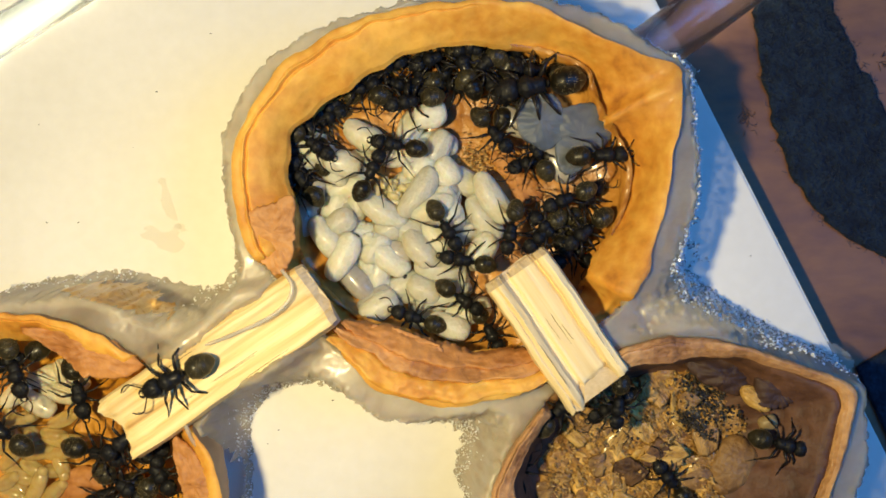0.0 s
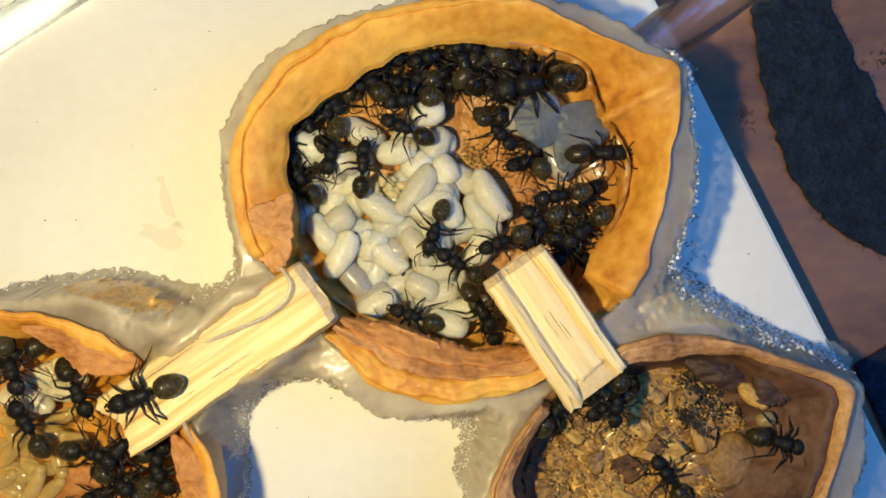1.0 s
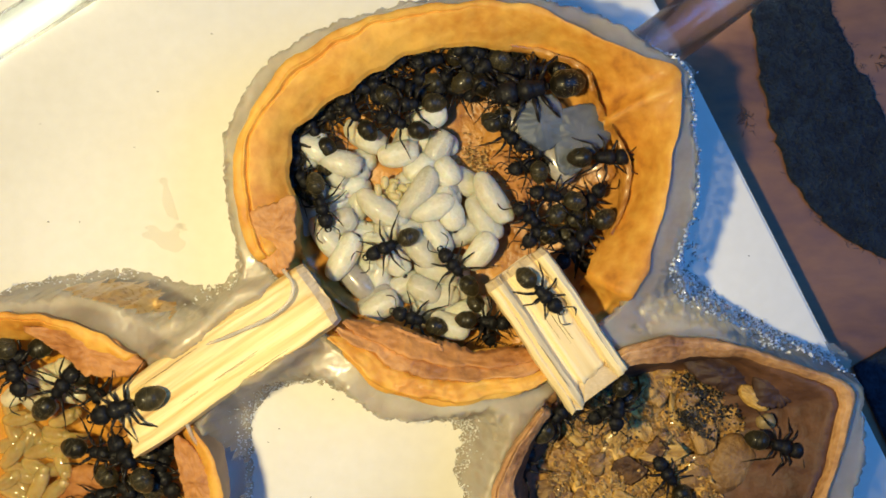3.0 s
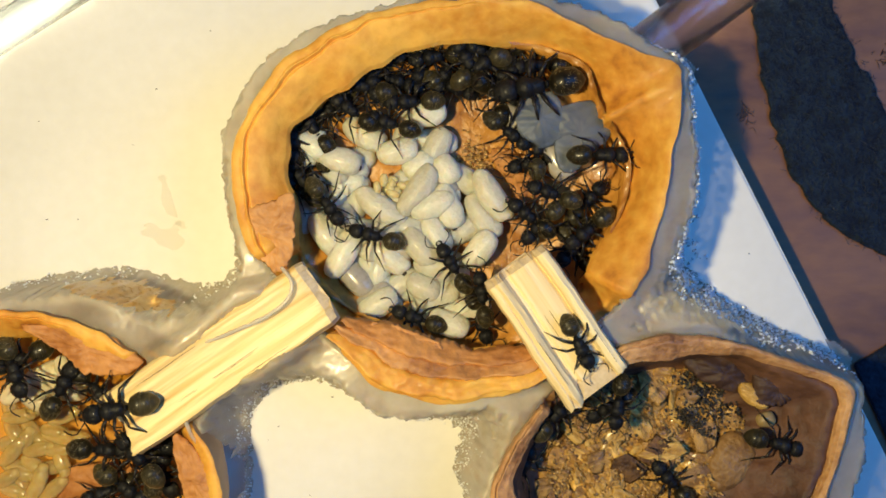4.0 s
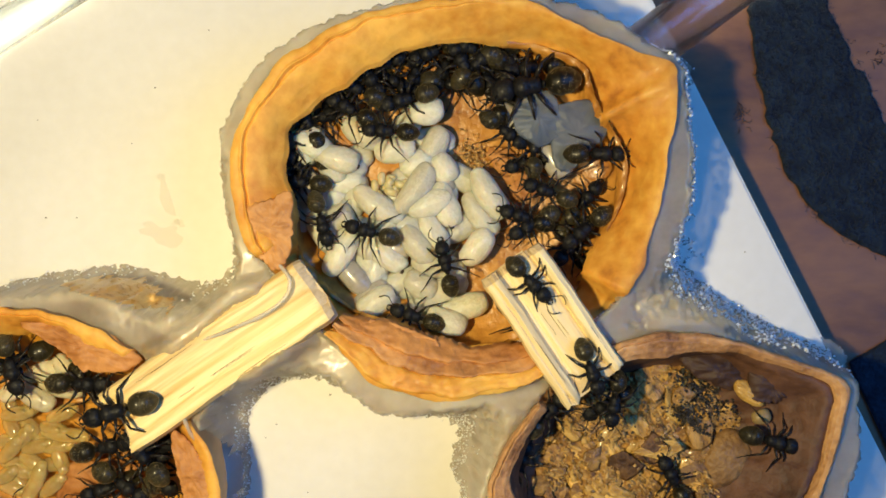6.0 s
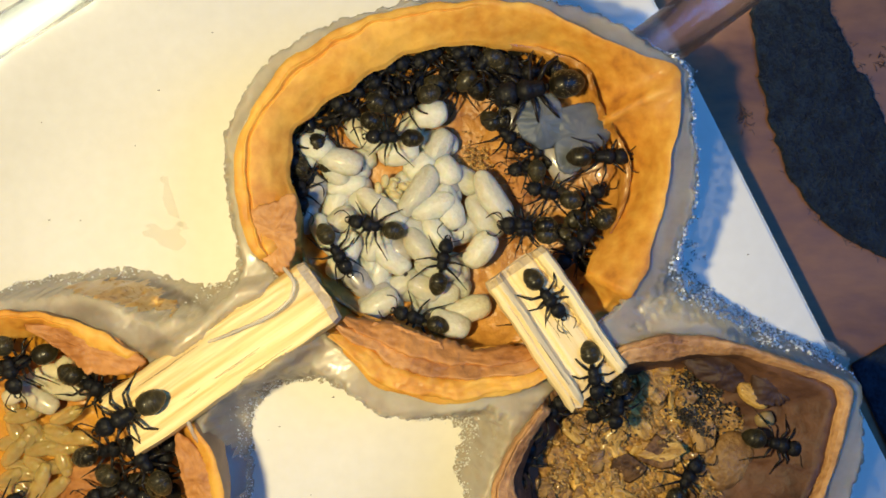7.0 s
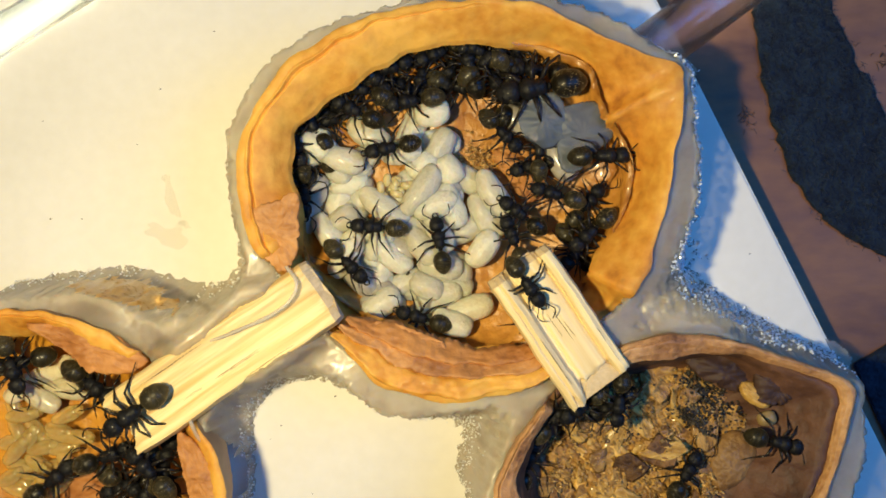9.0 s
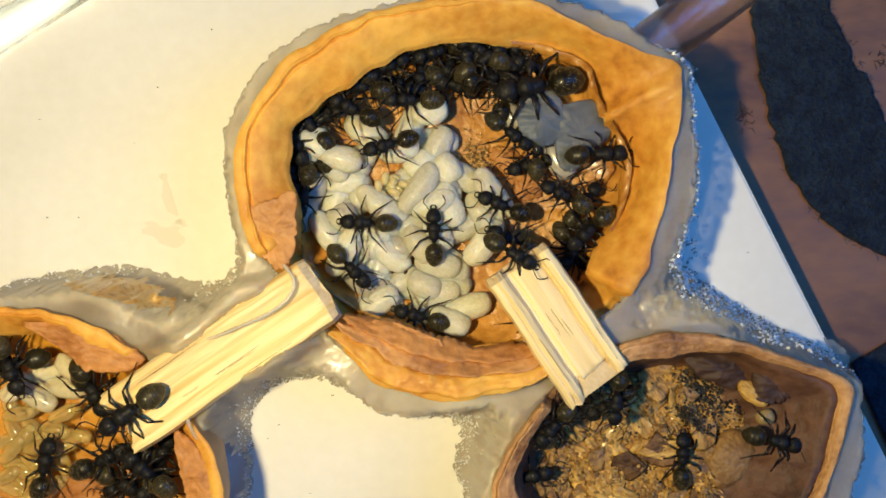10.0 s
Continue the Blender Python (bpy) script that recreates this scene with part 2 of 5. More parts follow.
def egg_stations(length, wide, high, zc, taper=0.15, rings=11, grooves=0.0, blunt=0.6):
    out = []
    for i in range(rings):
        u = -math.cos(math.pi * (i + 0.35) / (rings - 0.3))
        r = math.sqrt(max(0.02, 1 - u * u)) ** blunt * (1 + taper * u) * (1 - grooves * (i % 2))
        out.append((u * length / 2, wide / 2 * r, high / 2 * r, zc))
    return out


def cloud(name, grains, material, parent=None, label="", smooth=False, seed=0):
    """Many small uneven grains as one mesh; each grain is its matrix in millimetres."""
    bm = bmesh.new()
    bmesh.ops.create_icosphere(bm, subdivisions=1, radius=1.0)
    ball = np.array([(*v.co, 1.0) for v in bm.verts])
    tris = np.array([[v.index for v in f.verts] for f in bm.faces])
    bm.free()
    g = np.random.default_rng(seed)
    verts, faces = [], []
    for k, m in enumerate(grains):
        lump = ball.copy()
        lump[:, :3] *= g.uniform(0.75, 1.2, (len(ball), 1))
        verts.append((lump @ np.array(m).T)[:, :3] * MM)
        faces.append(tris + k * len(ball))
    me = bpy.data.meshes.new(name)
    me.from_pydata(np.concatenate(verts).tolist(), [], np.concatenate(faces).tolist())
    if smooth:
        me.shade_smooth()
    me.materials.append(material)
    ob = new(name, me)
    ob.parent = parent
    if label:
        tagged(ob, label)
    return ob


def grain_at(p, s, r, flat=1.0):
    return pose(p[0], p[1], p[2], r.uniform(0, 360), r.uniform(0, 360), 0) @ Matrix.Diagonal((s, s * r.uniform(0.6, 1) * flat, s * r.uniform(0.6, 1), 1))


# ---- the base, the table ----
BASE_EDGE = [(24.6, 19.4), (40.2, -11.5)]
FELT_IN = [(31.5, 31.0), (32.5, 26.4), (33.1, 21.6), (33.7, 17.4), (35.2, 12.0), (36.8, 7.8), (39.2, 4.2), (42.2, 1.6), (46.9, -0.7), (54.0, -3.0)]
FELT_OUT = [(39.5, 31.0), (40.7, 26.4), (42.0, 23.6), (43.3, 20.3), (45.1, 17.8), (46.8, 13.7), (49.0, 10.5), (52.0, 8.5), (56.0, 7.0), (62.0, 5.5)]
RIM_Z = 13.0
e0, e1 = Vector((*BASE_EDGE[0], 0)), Vector((*BASE_EDGE[1], 0))
along = (e1 - e0).normalized()
inward = Vector((along.y, -along.x, 0))
if inward.x > 0:
    inward = -inward


def slab(name, corners, z0, z1, material, bevel=0.0, parent=None):
    bm = bmesh.new()
    lo = [bm.verts.new((x, y, z0)) for x, y in corners]
    hi = [bm.verts.new((x, y, z1)) for x, y in corners]
    n = len(corners)
    bm.faces.new(hi)
    bm.faces.new(lo[::-1])
    for i in range(n):
        j = (i + 1) % n
        bm.faces.new((lo[i], lo[j], hi[j], hi[i]))
    bmesh.ops.recalc_face_normals(bm, faces=bm.faces)
    if bevel:
        bmesh.ops.bevel(bm, geom=bm.edges[:], offset=bevel, segments=2, affect="EDGES")
    return part(name, bm, material, parent, smooth=False)


table = slab("table", [(-600, -400), (600, -400), (600, 400), (-600, 400)], -30, -4.2, M_TABLE, 2.0)
tagged(table, "brown wooden table top under the nest box", "table", kind="structure")
p0, p1 = e0 - along * 48, e1 + along * 34
p2, p3 = p1 + inward * 96, p0 + inward * 96
base = slab("nest_base", [(p.x, p.y) for p in (p0, p3, p2, p1)], -4.1, 0, M_PAPER, 0.3)
tagged(base, "white card base of the ant nest on the table", "nest base", kind="structure")


def felt_band():
    bm = bmesh.new()
    n = 60
    rows_ = []
    for i in range(n + 1):
        u = i / n * (len(FELT_IN) - 1)
        k, f = min(int(u), len(FELT_IN) - 2), u - min(int(u), len(FELT_IN) - 2)
        a = Vector(FELT_IN[k]).lerp(Vector(FELT_IN[k + 1]), f)
        b = Vector(FELT_OUT[k]).lerp(Vector(FELT_OUT[k + 1]), f)
        a.x += 0.5 * nz(a.x, a.y, 1, 0.9) + 0.35 * nz(a.x, a.y, 4, 3)
        b.x += 0.5 * nz(b.x, b.y, 2, 0.9) + 0.35 * nz(b.x, b.y, 5, 3)
        row = [(a.x, a.y, -4.2)]
        for j in range(25):
            p = a.lerp(b, j / 24)
            row.append((p.x, p.y, -3.8 + 0.35 * nz(p.x, p.y, 0, 1.2) + 0.2 * nz(p.x, p.y, 3, 4)))
        row.append((b.x, b.y, -4.2))
        rows_.append(row)
    loft(bm, rows_, False, False, False)
    ob = tagged(part("felt_band", bm, M_FELT), "dark navy fuzzy felt band lying on the table", "felt")
    r = random.Random(31)
    fuzz = bmesh.new()
    for k in range(1500):
        row = rows_[r.randint(0, n)]
        u = r.randint(1, 25)
        p = Vector(row[u]) + Vector((r.gauss(0, 0.3), r.gauss(0, 0.3), r.uniform(0, 0.15)))
        d = Vector((r.gauss(0, 1), r.gauss(0, 1), r.uniform(-0.2, 0.5))).normalized() * r.uniform(0.15, 0.5)
        tube(fuzz, [p - d, p + Vector((r.gauss(0, 0.1), r.gauss(0, 0.1), 0.08)), p + d], [0.02, 0.03, 0.02], 3)
    tagged(part("fuzz", fuzz, M_FUZZ, ob, "loose felt fibres"), kind="stuff")
    return ob


felt_band()


def lint(x, y, count, seed):
    r = random.Random(seed)
    bm = bmesh.new()
    for k in range(count):
        p = Vector((x + r.gauss(0, 0.5), y + r.gauss(0, 0.8), -4.13))
        d = Vector((r.gauss(0, 1), r.gauss(0, 1), 0)).normalized() * r.uniform(0.2, 0.5)
        tube(bm, [p - d, p + Vector((r.gauss(0, 0.15), r.gauss(0, 0.15), 0.06)), p + d], [0.02, 0.04, 0.02], 4)
    return tagged(part("lint", bm, M_FUZZ), "tuft of dark lint on the wooden table", "lint", "lint on the table")


lint(31.8, 14.3, 26, 3)
lint(46.5, 20.5, 16, 5)
# flat dark navy slab on the table past the card edge
felt = slab("felt_piece", [(43.2, -12.1), (62.0, -0.8), (75.0, -24.0), (54.0, -36.0)], -4.15, -3.6, M_FELT, 0.15)
tagged(felt, "dark navy flat piece lying on the table", "felt")


def glass_tube(ax, ay, dx, dy, length, radius):
    """A clear hollow tube lying on the base, its near end cut square."""
    a, d = Vector((ax, ay, radius + 0.05)), Vector((dx, dy, 0)).normalized()
    q, up, n = Vector((-d.y, d.x, 0)), Vector((0, 0, 1)), 40
    rings = []
    for u, f in ((0.15, 0.86), (0.0, 0.9), (0.0, 0.96), (0.15, 1.0), (length, 1.0), (length, 0.86)):
        rings.append([a + d * u + radius * f * (math.cos(2 * math.pi * k / n) * q + math.sin(2 * math.pi * k / n) * up) for k in range(n)])
    rings.append(rings[0])
    bm = loft(bmesh.new(), rings, False, False)
    bmesh.ops.remove_doubles(bm, verts=bm.verts, dist=1e-5)
    bmesh.ops.recalc_face_normals(bm, faces=bm.faces)
    ob = part("glass_tube", bm, M_CLEAR)
    ob.visible_shadow = False
    return tagged(ob, "clear glass tube lying on the white base", "glass tube", "clear tubes")


glass_tube(19.1, 19.1, 0.8, 0.6, 34.0, 2.7)
glass_tube(-51.2, 17.6, 0.848, 0.53, 40.0, 1.9)

# ---- the walnut shells ----
MAIN_AT = (0.8, 5.05)
MAIN_OUT = [18.9, 19.4, 20.3, 21.7, 22.9, 20.7, 19.5, 18.9, 18.7, 18.5, 17.9, 17.6, 17.3, 17.3, 17.5, 17.6, 17.9, 18.2, 18.6, 19.2, 19.4, 19.7, 20.1, 19.8, 19.6, 19.3, 18.9, 18.1, 17.5, 17.2, 17.2, 17.3, 17.6, 18.4, 18.5, 18.5, 18.5, 18.3, 18.4, 18.6, 18.2, 17.6, 17.4, 17.8, 18.1, 18.3, 18.3, 18.5]
MAIN_IN = [15.5, 16.1, 16.0, 15.7, 15.4, 15.9, 16.7, 16.1, 15.7, 14.9, 14.6, 14.4, 14.1, 14.0, 13.8, 13.7, 13.6, 13.7, 14.0, 14.6, 15.1, 16.0, 15.4, 15.3, 14.4, 14.2, 14.5, 15.1, 14.8, 14.6, 14.1, 13.9, 13.2, 12.8, 12.9, 13.2, 13.6, 14.1, 14.4, 14.8, 14.9, 14.7, 14.4, 14.3, 14.1, 14.1, 14.4, 14.9]
LEFT_AT = (-35.67, -18.94)
LEFT_OUT = [15.2, 14.2, 13.6, 13.2, 13.0, 13.0, 13.0, 12.8, 12.8, 12.8, 12.8, 13.1, 13.3, 13.6, 14.2, 14.5, 15.2, 15.5, 15.5, 15.9, 16.0, 15.9, 16.1, 16.0, 15.7, 15.6, 15.8, 16.3, 16.2, 15.8, 15.8, 16.0, 15.6, 15.2, 15.1, 15.2, 15.4, 15.2, 15.3, 15.6, 16.2, 16.4, 16.7, 17.3, 17.1, 16.6, 16.4, 15.8]
LEFT_IN = [12.2, 12.0, 11.8, 11.6, 11.0, 10.5, 10.0, 9.4, 9.0, 9.0, 9.3, 9.8, 10.7, 11.2, 11.5, 11.9, 12.4, 12.3, 12.3, 12.5, 12.3, 12.3, 12.5, 12.5, 12.3, 12.3, 12.6, 13.0, 12.8, 12.5, 12.4, 12.5, 12.1, 11.9, 12.0, 12.2, 12.4, 12.3, 12.4, 12.7, 13.2, 13.3, 13.7, 14.0, 13.4, 13.1, 12.8, 12.4]
RIGHT_AT = (20.28, -18.94)
RIGHT_OUT = [14.7, 15.1, 16.0, 17.5, 15.9, 14.6, 13.5, 12.7, 12.4, 12.2, 11.9, 11.6, 11.6, 11.4, 11.3, 11.3, 11.3, 11.4, 11.7, 12.1, 12.7, 13.1, 13.6, 14.3, 15.2, 16.3, 16.6, 16.6, 16.3, 15.7, 15.3, 14.8, 14.2, 13.8, 13.7, 13.5, 13.1, 13.0, 13.1, 13.2, 13.0, 13.0, 13.3, 13.3, 13.2, 13.3, 13.7, 14.1]
RIGHT_IN = [13.8, 14.2, 14.9, 15.9, 14.8, 13.3, 12.2, 11.6, 11.3, 10.5, 9.9, 9.5, 9.3, 9.2, 9.2, 9.4, 9.5, 9.8, 10.3, 10.7, 11.1, 11.7, 12.2, 13.0, 13.5, 14.3, 14.3, 14.5, 13.9, 13.4, 13.1, 12.4, 11.8, 11.4, 11.3, 10.9, 10.6, 10.4, 10.5, 10.6, 10.6, 10.8, 11.3, 11.9, 12.0, 12.3, 12.8, 13.2]


def notch(a, cuts):
    """How far the rim is broken away at the angle a (degrees of the cuts)."""
    d = math.degrees(a)
    return max([0] + [max(0.0, min(1.0, (w - abs((d - c + 180) % 360 - 180)) / 3 + 0.5)) * h for c, w, h in cuts])


def seam(a, d):
    """The peeled edge of a thin skin along the rim: a raised lip with a furrow on its inner side."""
    lit = max(0.0, min(1.0, 0.3 - 1.5 * math.cos(a)))
    return lit * (0.35 * math.exp(-((d + 0.02) / 0.025) ** 2) - 0.9 * math.exp(-((d - 0.018) / 0.02) ** 2))


SHELF = [(1.0, None), (0.97, 11.9), (0.93, 11.3), (0.88, 10.5), (0.82, 9.7), (0.75, 8.8), (0.66, 7.5), (0.55, 6.6), (0.44, 5.6), (0.3, 5.0), (0.15, 4.8), (0.03, 4.6)]


def walnut_shell(at, ro, ri, cuts, label, seed, rim_mat=M_RIM, bowl_mat=M_BOWL, slope=3.0, layers=0.0, floor_z=3.6, segs=240, lean=0.0, fold=None, shelf=False, groove=0.5):
    root = thing("walnut_shell", label, "walnut shell", "halved walnut shells")
    cx, cy = at
    rim, bowl, out = [], [], []
    stations = [i / 40 for i in range(4)] + [0.1 + i / 80 for i in range(21)] + [0.375 + i / 40 for i in range(26)]
    angles = [2 * math.pi * k / segs for k in range(segs)]
    for st in stations:
        row = []
        for a in angles:
            o, i = ring_value(ro, a), ring_value(ri, a)
            c = notch(a, cuts)
            r = o + (i - o) * st
            x, y = cx + r * math.cos(a), cy + r * math.sin(a)
            z = RIM_Z - layers * abs(math.sin(st * 9 + 2 * nz(x, y, seed, 0.15))) - slope * st ** 1.6 - 0.5 * (1 - st) ** 6 + groove * seam(a, st - 0.22 - 0.05 * nz(x, y, seed + 4, 0.25))
            if st > 0.95:
                z -= 0.5
            if fold:
                off = (math.degrees(a) - fold[0] + 180) % 360 - 180
                z -= fold[1] * st * (1 - math.exp(-abs(off) / 6)) * max(0.0, 1 - abs(off) / 60)
            z += 0.45 * nz(x, y, seed, 0.22) + 0.10 * nz(x, y, seed + 3, 0.8) - c * (1 + 0.25 * nz(x, y, seed, 1.1))
            r += 0.35 * nz(x, y, seed + 9, 0.4) + 0.1 * nz(x, y, seed + 5, 1.7)
            row.append((cx + r * math.cos(a), cy + r * math.sin(a), z))
        rim.append(row)
    part("rim", loft(bmesh.new(), rim, False, False), rim_mat, root, "cut tan walnut rim")
    deep = ((1.0, None), (1.03, 9.2), (1.05, 7.6), (1.02, 6.2), (0.96, 5.2), (0.88, 4.6), (0.76, 4.2), (0.6, 3.95), (0.45, 3.8), (0.3, 3.7), (0.15, 3.65), (0.03, 3.6))
    for (f0, z0), (f1, z1) in zip(deep, SHELF):
        row = []
        for k, a in enumerate(angles):
            w = max(0.0, min(1.0, (math.cos(a + 0.1) - 0.4) / 0.4)) if shelf else 0.0
            f, z = f0 + (f1 - f0) * w, None if z0 is None else z0 + (z1 - floor_z + 3.6 - z0) * w
            i = ring_value(ri, a) * f * (1 - (1 - w) * lean * min(1.0, max(0.0, (RIM_Z - (z or RIM_Z)) / 8)))
            if z is None:
                x, y, zz = rim[-1][k]
                row.append((x, y, zz))
                continue
            x, y = cx + i * math.cos(a), cy + i * math.sin(a)
            zz = z + floor_z - 3.6 - 0.5 * notch(a, cuts) * (z > 7)
            bump = 0.5 * nz(x, y, z + seed, 0.25) + 0.22 * nz(x, y, z, 0.9)
            bump += w * (1.2 * nz(x * 0.5, y, seed + 6, 0.55) + 0.6 * nz(x, y * 0.6, seed + 8, 1.4)) * min(1.0, (1.0 - f) * 8)
            row.append((x + bump * 0.5, y + bump * 0.4, zz + bump * (0.4 + 0.6 * min(1, f))))
        bowl.append(row)
    part("bowl", loft(bmesh.new(), bowl, False, True), bowl_mat, root, "brown inner walnut wall")
    for f, z in ((1.0, None), (1.0, 10.5), (0.97, 7), (0.9, 3.5), (0.75, 1.0), (0.5, 0.15), (0.2, 0.0)):
        row = []
        for k, a in enumerate(angles):
            x, y, zz = rim[0][k]
            if z is not None:
                g = f * (1 + 0.012 * math.sin(9 * a))
                x, y, zz = cx + (x - cx) * g, cy + (y - cy) * g, min(zz, z)
            row.append((x, y, zz))
        out.append(row)
    part("outside", loft(bmesh.new(), out[::-1], True, False), M_OUT, root, "ridged outer walnut skin")
    return root


walnut_shell(MAIN_AT, MAIN_OUT, MAIN_IN, [(216, 17, 3.5), (309, 19, 3.5)], "halved walnut shell crowded with black ants and white pupae", 1.0, fold=(27, 5.5))
walnut_shell(LEFT_AT, LEFT_OUT, LEFT_IN, [(33, 17, 3.5)], "halved walnut shell full of amber larvae and ants", 21.0, bowl_mat=M_BOWL_AMBER, floor_z=4.4)
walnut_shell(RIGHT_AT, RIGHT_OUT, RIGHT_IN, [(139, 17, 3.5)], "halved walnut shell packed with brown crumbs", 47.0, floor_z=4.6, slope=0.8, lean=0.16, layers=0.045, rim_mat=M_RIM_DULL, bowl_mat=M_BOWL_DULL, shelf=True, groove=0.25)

# ---- the glue ----
SHELLS = ((MAIN_AT, MAIN_OUT), (LEFT_AT, LEFT_OUT), (RIGHT_AT, RIGHT_OUT))


def shell_gap(x, y):
    """Distances to the three outlines, outside positive."""
    out = []
    for (cx, cy), ro in SHELLS:
        dx, dy = x - cx, y - cy
        out.append(math.hypot(dx, dy) - ring_value(ro, math.atan2(dy, dx) % (2 * math.pi)))
    return out


def stick_gap(x, y):
    """Distance to the side of the long stick."""
    a, d = Vector(STICK_A), Vector(STICK_B) - Vector(STICK_A)
    p = Vector((x, y)) - a
    u = max(0.0, min(1.0, p.dot(d) / d.length_squared))
    return (p - d * u).length - 3.0


def film(x, y):
    """The glue creeps up over one flank of the long stick."""
    a, d = Vector(STICK_A), Vector(STICK_B) - Vector(STICK_A)
    p = Vector((x, y)) - a
    u = p.dot(d) / d.length_squared
    s = (p.x * d.y - p.y * d.x) / d.length
    ends = max(0.0, min(1.0, (u - 0.08) * 8)) * max(0.0, min(1.0, (0.8 - u) * 6))
    low = max(0.0, min(1.0, (u - 0.12) * 6)) * max(0.0, min(1.0, (0.62 - u) * 6))
    return 2.3 * low * math.exp(-((s + 3.1 + 0.5 * nz(x, y, 15, 0.4)) / 0.7) ** 4) + 2.0 * ends * math.exp(-((s - 3.2 - 0.6 * nz(x, y, 12, 0.3)) / 0.9) ** 4)


STICK_A, STICK_B = (-11.2, -3.5), (-28.9, -15.5)


def glue():
    bm = bmesh.new()
    step, x0, x1, y0, y1 = 0.2, -45.0, 45.0, -28.0, 27.0
    nx, ny = int((x1 - x0) / step), int((y1 - y0) / step)
    grid, amber_quads = {}, []

    def vert(i, j):
        if (i, j) not in grid:
            x, y = x0 + i * step, y0 + j * step
            d = shell_gap(x, y)
            k = 2.4
            d.append(stick_gap(x, y))
            near = -k * math.log(sum(math.exp(-max(-3, v) / k) for v in d))
            w = 2.4 + 1.2 * math.exp(-((x + 19) ** 2 + (y - 13) ** 2) / 80) + 2.9 * math.exp(-((x - 22) ** 2 / 40 + (y - 5) ** 2 / 140)) + 3.2 * math.exp(-((x - 38) ** 2 / 60 + (y + 21) ** 2 / 110)) + 1.9 * math.exp(-((x - 17) ** 2 + (y - 21) ** 2) / 30) + 0.75 * nz(x, y, 0, 0.12) + 0.30 * nz(x, y, 5, 0.6) + 0.3 * nz(x, y, 8, 1.7) + 0.12 * nz(x, y, 2, 3.5)
            w += 1.6 * math.exp(-((x + 31) ** 2 + (y + 3) ** 2) / 40)
            w += 1.1 * math.exp(-((x + 8) ** 2 / 50 + (y + 14) ** 2 / 14))
            w -= 3.0 * math.exp(-((x + 19) ** 2 / 30 + (y + 22) ** 2 / 60))
            s = (w + 0.4 - near) / (2.3 + 1.3 * max(0.0, min(1.0, (x - 12) / 6)) + 0.9 * math.exp(-((x + 20) ** 2 / 16 + (y - 8) ** 2 / 60)))
            d.pop()
            if min(d) < -0.45 or s < -0.4:
                grid[i, j] = None
            else:
                f = max(0.0, min(1.0, s))
                rough = 1 - f
                z = 11.8 * f * f * (3 - 2 * f) + (0.9 * nz(x, y, 1, 2.2) + 0.8 * nz(x, y, 1, 6)) * (0.02 + 0.25 * (x > 20 and y > -2) * (1 - f) + 0.3 * rough * min(1.0, 4 * f)) + 0.4 * f * nz(x, y, 3, 0.2) - 0.1 * (s <= 0)
                z -= max(0, -min(d) - 0.1) * 2.5
                z += film(x, y)
                grid[i, j] = bm.verts.new((x + 0.16 * nz(x, y, 4, 3.3), y + 0.16 * nz(x, y, 6, 3.3), max(-0.1, z)))
        return grid[i, j]

    for i in range(nx):
        for j in range(ny):
            q = [vert(i, j), vert(i + 1, j), vert(i + 1, j + 1), vert(i, j + 1)]
            if None not in q:
                bm.faces.new(q)
                x, y, z = q[0].co
                # amber strip added on the glue in place of the shell seen through
                u = (x + 35.5) / 10.5
                if 0 < u < 1 and abs(y + 3.2 + 2.7 * u * u) < 0.8 * math.sin(math.pi * u) ** 0.6 + 0.35 * nz(x, y, 9, 1.2):
                    amber_quads.append([tuple(v.co + Vector((0, 0, 0.06))) for v in q])
    bm.verts.ensure_lookup_table()
    r = random.Random(77)
    grains, bubbles = [], []
    for v in bm.verts:
        x, y, z = v.co
        leftward = math.exp(-((x + 20) ** 2 / 16 + (y - 8) ** 2 / 60))
        patchy = 0.6 * leftward + 0.8 * (x < -36 and y > -5) + (0.55 if x > -21 or y < -10 else 0.15) + 1.3 * nz(x, y, 3, 0.35) + 0.3 * (y < -8) + 0.7 * (x > 14)
        if 0.02 < z < (11.2 if x > 20 and y > -2 else 9.5 if x > 14 else 7.5) and r.random() < patchy * (1.0 if z < 4 else 0.6 if x > 20 and y > -2 else 0.35 if x > 14 else 0.12):
            for k in range(2):
                grains.append(grain_at((x + r.gauss(0, 0.14), y + r.gauss(0, 0.14), z + r.uniform(-0.05, 0.14)), r.uniform(0.3, 1) ** 1.6 * (0.22 if x > 14 else 0.14), r))
        if x > 14 and 0.3 < z < 9 and r.random() < 0.06:
            bubbles.append(grain_at((x, y, z), r.uniform(0.05, 0.16), r))
    ob = part("glue_bead", bm, M_GLUE)
    film_ = bmesh.new()
    for q in amber_quads:
        film_.faces.new([film_.verts.new(p) for p in q])
    bmesh.ops.remove_doubles(film_, verts=film_.verts, dist=1e-4)
    part("amber_crust", film_, M_AMBER_STRIP, ob, "amber strip standing in for the shell outside seen through the glue")
    tagged(cloud("bubbles", bubbles, M_FROST, ob, "glossy bubbles in the glue edge", True, 2), kind="stuff")
    tagged(cloud("frosted_edge", grains, M_FROST, ob, "sparkling frosted glue grains", False, 3), kind="stuff")
    return tagged(ob, "cloudy hot glue bead with a frosted edge around the shells", "glue")


glue()

# ---- the split sticks ----


